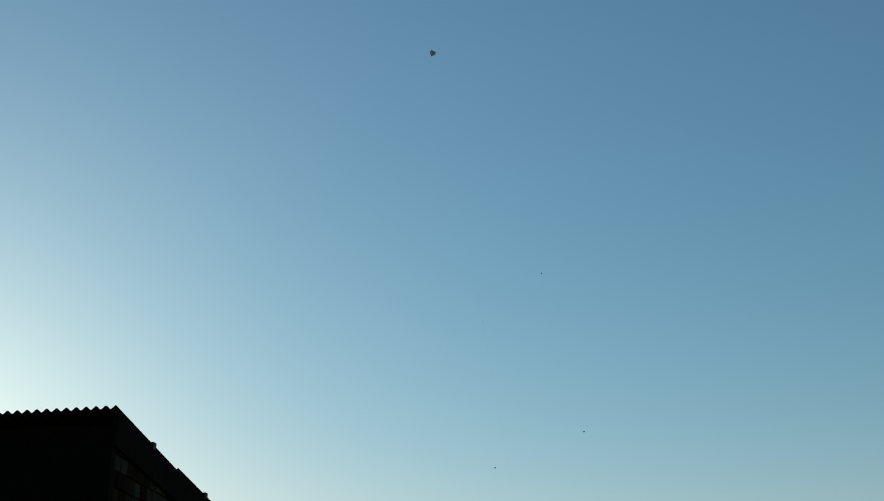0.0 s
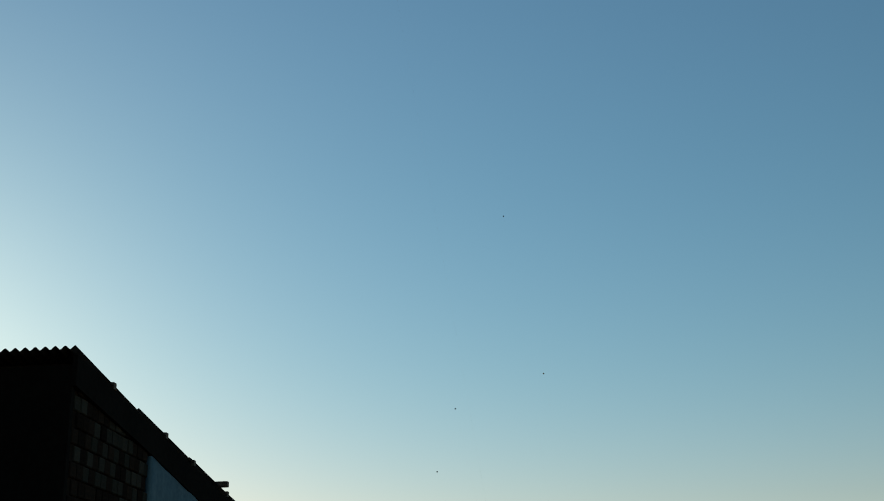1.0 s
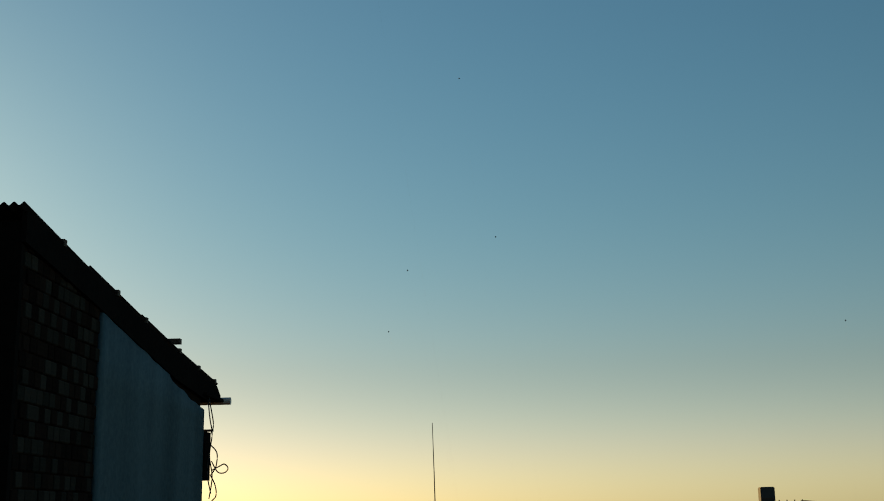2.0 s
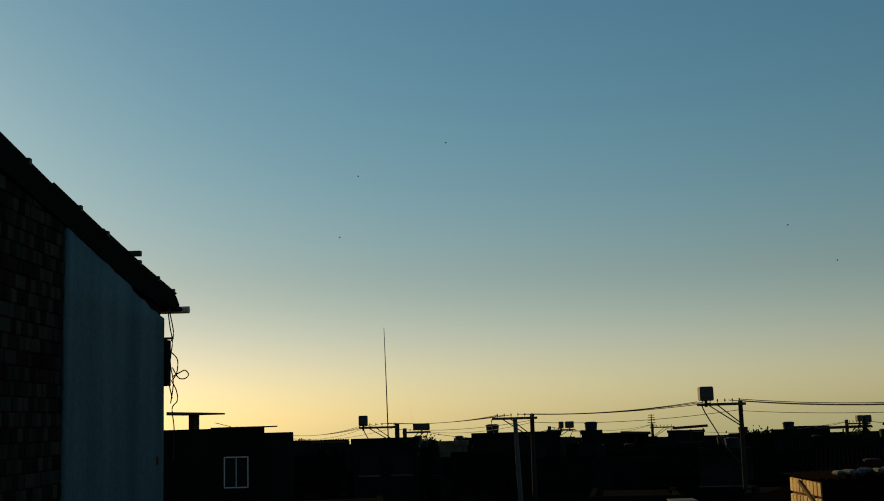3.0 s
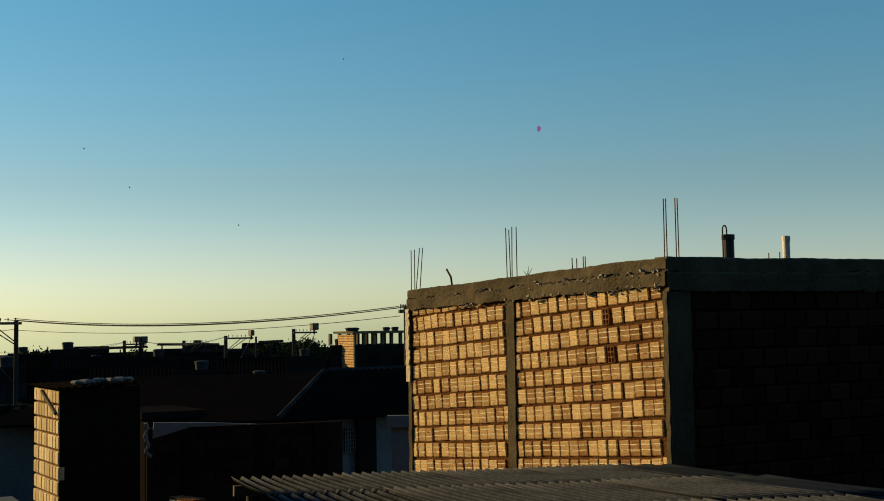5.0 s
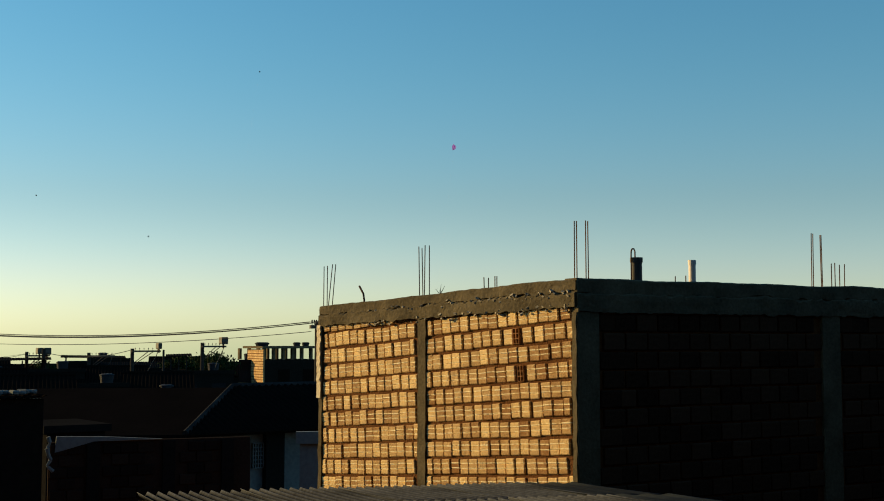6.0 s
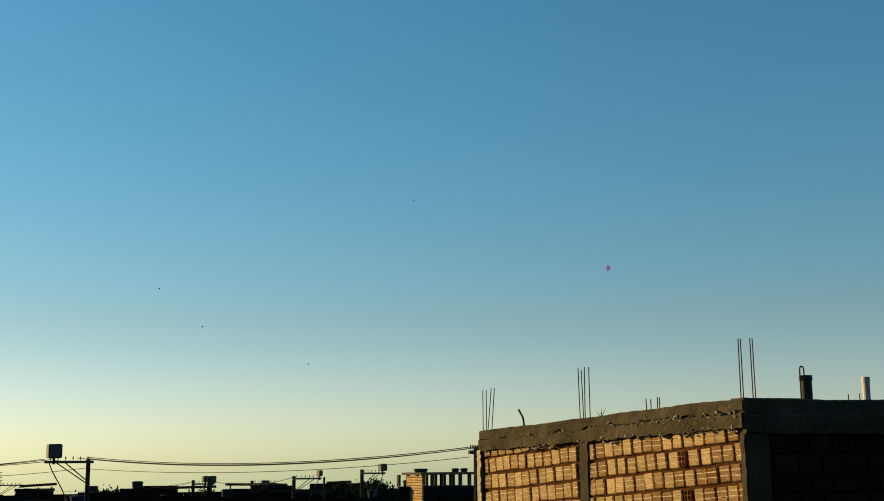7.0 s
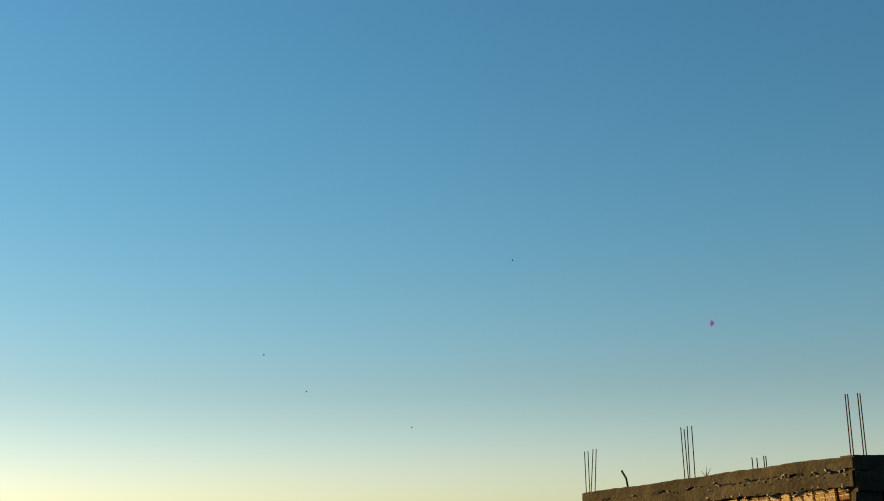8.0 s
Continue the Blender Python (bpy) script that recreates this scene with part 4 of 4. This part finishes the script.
for k in (0.18, 0.55, 0.85):
    bm = bmesh.new()
    box(bm, YL * k, YL * k + 0.22, -0.03, 0.22, 0, 6.2, side(Vector((q0.x, q0.y)), YD, YN, 0, 0))
    part("column", bm, NEAR_BLACK, yard, "near-black concrete column")
fr = side(Vector((q0.x, q0.y)), YD, YN, 0, 0)
bm = bmesh.new()
wedge = ((0.10, 6.05), (0.30, 6.10), (0.75, 6.225), (1.95, 6.235), (1.0, 6.30), (0.12, 6.33))
near = [bm.verts.new(fr @ Vector((u, -0.035, z))) for u, z in wedge]
back = [bm.verts.new(fr @ Vector((u, 0.05, z))) for u, z in wedge]
bm.faces.new(near)
bm.faces.new(back[::-1])
for a in range(len(wedge)):
    b = (a + 1) % len(wedge)
    bm.faces.new((near[a], back[a], back[b], near[b]))
bmesh.ops.recalc_face_normals(bm, faces=bm.faces)
part("coping", bm, PALE, yard, "broken wedge of pale render")
bm = bmesh.new()
rnd = random.Random(12)
last = Vector((-0.02, -0.05, 6.33))
for k in range(6):
    nxt = Vector((rnd.uniform(-0.05, 0.09), -0.05, 6.33 - 0.1 * (k + 1)))
    rod(bm, fr @ last, fr @ nxt, rnd.uniform(0.022, 0.05), 6, rnd.uniform(0.02, 0.045))
    last = nxt
part("coping", bm, PALE, yard, "ragged pale edge of the wall")
part("low_roof", prism([(q0.x + 1.15, 24.5), (q0.x + 2.55, 24.4), (q0.x + 2.55, 26.5), (q0.x + 1.15, 26.5)], 6.1, 6.25), OLD_SHEET, thing("lean_to_roof", pose(0, 0, 0), "dark lean-to roof behind the yard wall", "roof")).matrix_local = pose(0, 0, 0)
part("wall", prism([(q0.x + 1.25, 24.6), (q0.x + 2.45, 24.5), (q0.x + 2.45, 26.4), (q0.x + 1.25, 26.4)], 0, 6.09), NEAR_BLACK, bpy.data.objects["lean_to_roof"])
house(30.3, 34.5, -4.3, 25.5, 0.35, PALE, "flat", None, "small pale outbuilding beside the brick house", 1)
# pale walls low in the shade
house(1.6, 3.0, -4.6, 36, 3, PALE, "flat", None, "small pale shed in the shade of houses", 0)

# ---- open-topped block with a sunlit brick end ----
TD = 95
t0, t1, t2 = spot(27.86, -0.3, TD), spot(28.59, -0.3, TD - 3), spot(31.3, -0.3, TD - 3)
block = thing("open_topped_block", pose(0, 0, 0), "brick block with an open top storey and sunlit end", "building")
bx0, by0 = t1.x, t1.y
part("wall", prism([(bx0, by0), (t2.x + 1.5, by0), (t2.x + 1.5, by0 + 5), (t0.x, t0.y)], 0, 6.55), NEAR_BLACK, block)
part("end_wall", prism([(bx0 - 0.12, by0 - 0.02), (bx0 - 0.005, by0 - 0.02), (t0.x - 0.005, t0.y), (t0.x - 0.12, t0.y)], 0, 7.35), BRICK, block, "sunlit bare brick")
bm = bmesh.new()
for k in range(14):
    z = 4.6 + 0.2 * k
    for p, q in (((bx0 - 0.13, by0 - 0.03), (t0.x - 0.13, t0.y)),):
        vs = [bm.verts.new(v) for v in ((*p, z), (*q, z), (*q, z + 0.05), (*p, z + 0.05), (p[0] + 0.05, p[1], z), (q[0] + 0.05, q[1], z), (q[0] + 0.05, q[1], z + 0.05), (p[0] + 0.05, p[1], z + 0.05))]
        for f in ((0, 1, 2, 3), (3, 2, 6, 7), (0, 4, 5, 1), (0, 3, 7, 4), (1, 5, 6, 2)):
            bm.faces.new([vs[i] for i in f])
bmesh.ops.recalc_face_normals(bm, faces=bm.faces)
part("mortar_courses", bm, MORTAR, block, "brown mortar courses")
part("roof_slab", prism([(bx0 - 0.4, by0 - 0.4), (t2.x + 1.8, by0 - 0.4), (t2.x + 1.8, by0 + 5), (t0.x - 0.4, t0.y + 0.3)], 7.42, 7.6), CONCRETE, block)
for k in range(7):
    x = bx0 + 0.05 + (t2.x - bx0 + 1.2) * k / 6
    part("column", boxed(x - 0.1, x + 0.1, by0 + 0.02, by0 + 0.3, 6.55, 7.42), CONCRETE, block)
    part("column", boxed(x - 0.1, x + 0.1, by0 + 4.0, by0 + 4.3, 6.55, 7.42), CONCRETE, block)
for k in range(2):
    x = bx0 + 1.2 + 2.2 * k
    part("window", boxed(x, x + 1.0, by0 - 0.03, by0 + 0.02, 4.9, 5.8), TILE, block, "dark empty window opening")
for dx, r in ((0.6, 0.55), (3.7, 0.3), (4.5, 0.3)):
    water_tank(bx0 + dx, by0 + 1.5, 7.6, r, 0.2)

# ---- trees on the skyline ----
def tree(az, d, top, spread):
    p = spot(az, top, d)
    t = thing("tree", pose(p.x, p.y, 0), "dark leafy tree rising over the far roofs", "tree", "trees")
    rnd = random.Random(int(az * 100))
    h = p.z
    bm = bmesh.new()
    rod(bm, (0, 0, 0), (0.1, 0, h * 0.7), 0.2, 8, 0.12)
    for k in range(6):
        a = k * 1.05
        rod(bm, (0.08, 0, h * (0.5 + 0.03 * k)), (spread * 0.7 * math.cos(a), spread * 0.7 * math.sin(a), h * 0.86), 0.07, 6, 0.02)
    part("trunk", bm, BARK, t)
    bm = bmesh.new()
    for c in range(22):
        a, rr = rnd.uniform(0, 6.28), spread * math.sqrt(rnd.random())
        c0 = Vector((rr * math.cos(a), rr * math.sin(a), h * 0.8 + (h * 0.17) * (1 - (rr / spread) ** 2) * rnd.uniform(0.3, 1)))
        for _ in range(75):
            q = c0 + Vector((rnd.gauss(0, 0.3), rnd.gauss(0, 0.3), rnd.gauss(0, 0.2)))
            s = rnd.uniform(0.08, 0.17)
            e = Euler((rnd.uniform(0, 6), rnd.uniform(0, 6), rnd.uniform(0, 6))).to_matrix()
            bm.faces.new([bm.verts.new(q + e @ Vector(v) * s) for v in ((-1, 0, 0), (0, -0.5, 0.1), (1, 0, 0), (0, 0.5, 0.1))])
    part("crown", bm, LEAF, t, "dense dark leaves")


for az, d, top, sp in ((14.0, 96, -0.68, 1.8), (13.4, 92, -0.8, 1.3), (26.3, 90, -0.42, 1.7), (25.6, 92, -0.6, 1.2), (24.6, 88, -0.65, 1.2), (18.4, 100, -0.85, 1.2), (6.4, 105, -0.75, 1.0), (-6.9, 100, -0.75, 0.8), (-1.2, 100, -0.7, 0.9)):
    tree(az, d, top, sp)

# ---- kites on their lines ----
def kite(az, el, d, size, material, label):
    p = spot(az, el, d)
    t = thing("kite", pose(p.x, p.y, p.z, 12, 25, 15), label, "kite", "flying kites")
    bm = bmesh.new()
    prof = ((-0.5, 0.0, -0.1), (0, -0.02, -0.62), (0.5, 0.0, -0.1), (0.42, 0.0, 0.4), (-0.42, 0.0, 0.4))
    f = [bm.verts.new(Vector(v) * size) for v in prof]
    g = [bm.verts.new(Vector(v) * size + Vector((0, 0.01, 0))) for v in prof]
    bm.faces.new(f)
    bm.faces.new(g[::-1])
    for i in range(5):
        bm.faces.new((f[i], g[i], g[(i + 1) % 5], f[(i + 1) % 5]))
    part("sail", bm, material, t)
    part("spar", rodded((0, -0.02, 0.4 * size), (0, -0.02, -0.62 * size), 0.008, 5), WOOD, t)
    inv = t.matrix_world.inverted()
    foot = inv @ Vector((p.x * 0.6 + 4, p.y * 0.75, 0))
    part("line", rodded((0, -0.03, 0), foot, 0.0007, 3), PVC, t)


PINK = mat("pink_kite_paper", (0.30, 0.13, 0.26), (0.50, 0.22, 0.42), 0.7, 6, 0.05)
pn, pl = PINK.node_tree.nodes, PINK.node_tree.links  # thin paper lets the light through
thin, blend = pn.new("ShaderNodeBsdfTranslucent"), pn.new("ShaderNodeMixShader")
thin.inputs["Color"].default_value = (0.50, 0.36, 0.80, 1)
blend.inputs[0].default_value = 0.75
pl.new(pn["Principled BSDF"].outputs[0], blend.inputs[1])
pl.new(thin.outputs[0], blend.inputs[2])
pl.new(blend.outputs[0], pn["Material Output"].inputs["Surface"])
BLACKK = mat("dark_kite_paper", (0.02, 0.02, 0.03), (0.05, 0.05, 0.06), 0.7, 6, 0.05)
PALEK = mat("pale_kite_paper", (0.16, 0.22, 0.28), (0.6, 0.66, 0.7), 0.7, 9, 0.05, stain=0.5)
kite(37.66, 9.35, 70, 0.34, PINK, "pink paper kite flying high on a thin line")
kite(-6.65, 30.65, 61.6, 0.36, PALEK, "pale and dark paper kite flying very high")
for az, el in ((-1.5, 20.6), (-4.2, 11.6), (0.1, 13.1), (-5.13, 8.71), (18.05, 6.65), (23.1, 4.9), (16.0, 8.4), (28.2, 12.8)):
    kite(az, el, 120, 0.15, BLACKK, "tiny dark paper kite far off in the sky")

# ---- bricks, one by one ----
def brick_mesh(name, w, h, dep, material, grooves=True):
    """A hollow clay brick seen on its ribbed face: x width, y into the wall, z height."""
    bm = bmesh.new()
    zs = [0.0, 0.06, 0.30, 0.34, 0.38, 0.62, 0.66, 0.70, 0.94, 1.0] if grooves else [0.0, 0.07, 0.93, 1.0]
    ys = [0.010, 0, 0, 0.008, 0, 0, 0.008, 0, 0, 0.010] if grooves else [0.010, 0, 0, 0.010]
    a, a1, b1, b = ([bm.verts.new((x, y + back, z * h)) for y, z in zip(ys, zs)] for x, back in ((0, 0.008), (0.006, 0), (w - 0.006, 0), (w, 0.008)))
    for p, q in ((a, a1), (a1, b1), (b1, b)):
        for i in range(len(zs) - 1):
            bm.faces.new((p[i], q[i], q[i + 1], p[i + 1]))
    c = [bm.verts.new(v) for v in ((0, dep, 0), (w, dep, 0), (w, dep, h), (0, dep, h))]
    bm.faces.new((a[0], c[0], c[1], b[0], b1[0], a1[0]))
    bm.faces.new((a[-1], a1[-1], b1[-1], b[-1], c[2], c[3]))
    bm.faces.new([c[0]] + a + [c[3]])
    bm.faces.new([c[2]] + b[::-1] + [c[1]])
    bmesh.ops.recalc_face_normals(bm, faces=bm.faces)
    return finish(name, bm, material)


def lay(parent, meshes, m):
    ob = bpy.data.objects.new("brick", random.choice(meshes))
    scene.collection.objects.link(ob)
    ob.parent = parent
    ob.matrix_parent_inverse = parent.matrix_world.inverted()
    ob.matrix_world = m
    return ob


random.seed(21)
FACE = [brick_mesh("brick", w, h, 0.12, BRICK) for w, h in ((0.130, 0.170), (0.135, 0.168), (0.122, 0.172), (0.131, 0.165))]
RUST = [brick_mesh("brick", w, 0.172, 0.12, BURNT_BRICK) for w in (0.118, 0.124)]
HALF = [brick_mesh("half_brick", w, 0.18, 0.12, BRICK) for w in (0.07, 0.09)]
SLOPE = math.degrees(math.atan(0.078))


def hollow_end(w, h, dep):
    """A brick laid across the wall, its open cells to the front."""
    bm = bmesh.new()
    xs, zs, t = (0.0, w / 2), (0.0, h / 3, 2 * h / 3), 0.010
    for z in (0.0, h / 3, 2 * h / 3, h):
        box(bm, 0, w, 0, dep, max(0, z - t / 2), min(h, z + t / 2))
    for x in (0.0, w / 2, w):
        for z in zs:
            box(bm, max(0, x - t / 2), min(w, x + t / 2), 0.002, dep, z + t / 2, z + h / 3 - t / 2)
    box(bm, 0.001, w - 0.001, dep * 0.7, dep * 0.98, 0.001, h - 0.001)
    return finish("brick", bm, BURNT_BRICK)


OPEN_END = [hollow_end(0.085, 0.17, 0.06)]
for row in range(-1, 11):
    for u0, u1 in ((0.07, 1.845), (1.995, LEN - 0.045)):
        u = u0 + random.uniform(0.0, 0.03)
        first = random.random() < 0.5
        while u < u1 - 0.05:
            room = u1 - u
            z = 6.30 + row * COURSE + 0.078 * u + 0.010 * noise.noise((u * 1.4, row * 3.1, 0)) + random.uniform(-0.005, 0.005)
            limit = 8.20 + 0.165 * u / LEN
            cut = limit - z
            if cut > 0.045:
                small = room < 0.135 or first
                ob = lay(brick_house, HALF if small else OPEN_END if row in (5, 7) and 3.34 < u < 3.48 else RUST if random.random() < 0.01 else FACE, side(FAR, U, NRM, u, z, 0.003 + random.uniform(-0.003, 0.006)) @ pose(0, 0, 0, random.uniform(-1.2, 1.2), -SLOPE + random.uniform(-1.6, 1.6), random.uniform(-2.0, 2.0)))
                if cut < 0.18:
                    ob.scale.z = max(0.25, cut / 0.185)
            u += (0.10 if room < 0.135 or first else random.choice((0.137, 0.143, 0.150, 0.140, 0.163, 0.146)))
            first = False
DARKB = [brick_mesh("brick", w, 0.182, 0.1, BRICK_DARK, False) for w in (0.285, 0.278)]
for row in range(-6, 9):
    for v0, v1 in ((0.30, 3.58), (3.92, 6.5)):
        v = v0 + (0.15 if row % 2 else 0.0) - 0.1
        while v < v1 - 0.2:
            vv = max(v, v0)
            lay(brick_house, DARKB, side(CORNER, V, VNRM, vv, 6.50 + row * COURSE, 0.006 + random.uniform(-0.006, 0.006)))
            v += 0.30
TOWER = [brick_mesh("brick", w, 0.170, 0.08, LIT_BRICK, False) for w in (0.12, 0.112, 0.126)]
for row in range(17):
    u = random.uniform(0, 0.03)
    while u < SY1 - SY0 - 0.1:
        z = SZ - 0.2 * (row + 1) + 0.01
        lay(stub, TOWER, Matrix(((0, 1, 0, SX + random.uniform(-0.004, 0.004)), (-1, 0, 0, SY1 - u), (0, 0, 1, z), (0, 0, 0, 1))))
        u += 0.142
for t, ln, p in LOW:
    for row in range(8):
        u = random.uniform(0, 0.03)
        while u < ln - 0.1:
            lay(t, TOWER, side(Vector((p.x, p.y)), SA, SN, u, p.z - 0.2 * (row + 1), random.uniform(-0.006, 0.006)))
            u += 0.142
PIER = [brick_mesh("brick", w, 0.15, 0.08, PALE_BRICK, False) for w in (0.17, 0.15)]
for row in range(5):
    u = 0.02
    while u < PL - 0.17:
        lay(pierced, PIER, side(PO, PA, PN, u, PZ - 0.19 * (row + 1) - 0.02, random.uniform(-0.03, 0.0)) @ pose(0, 0, 0, 0, random.uniform(-4, 4), random.uniform(-6, 6)))
        u += 0.235 if random.random() > 0.12 else 0.4
YB = [brick_mesh("brick", w, 0.182, 0.1, NEAR_BLACK_BRICK, False) for w in (0.285, 0.278)]
for row in range(5):
    u = 0.02 + 0.15 * (row % 2)
    while u < YL - 0.3:
        if min(abs(u + 0.14 - YL * k - 0.11) for k in (0.18, 0.55, 0.85)) > 0.27:
            lay(yard, YB, side(Vector((q0.x, q0.y)), YD, YN, u, 6.0 - row * COURSE, random.uniform(-0.006, 0.006)))
        u += 0.30
LB = [brick_mesh("brick", w, 0.182, 0.08, k, False) for w, k in ((0.19, MOSSY_BRICK), (0.176, NEAR_BLACK_BRICK), (0.183, NEAR_BLACK_BRICK), (0.186, MOSSY_BRICK))]
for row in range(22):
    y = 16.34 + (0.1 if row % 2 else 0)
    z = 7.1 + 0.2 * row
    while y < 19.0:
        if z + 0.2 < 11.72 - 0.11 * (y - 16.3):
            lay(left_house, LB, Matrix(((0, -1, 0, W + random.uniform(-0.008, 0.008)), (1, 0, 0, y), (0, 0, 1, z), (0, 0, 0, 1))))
        y += 0.2
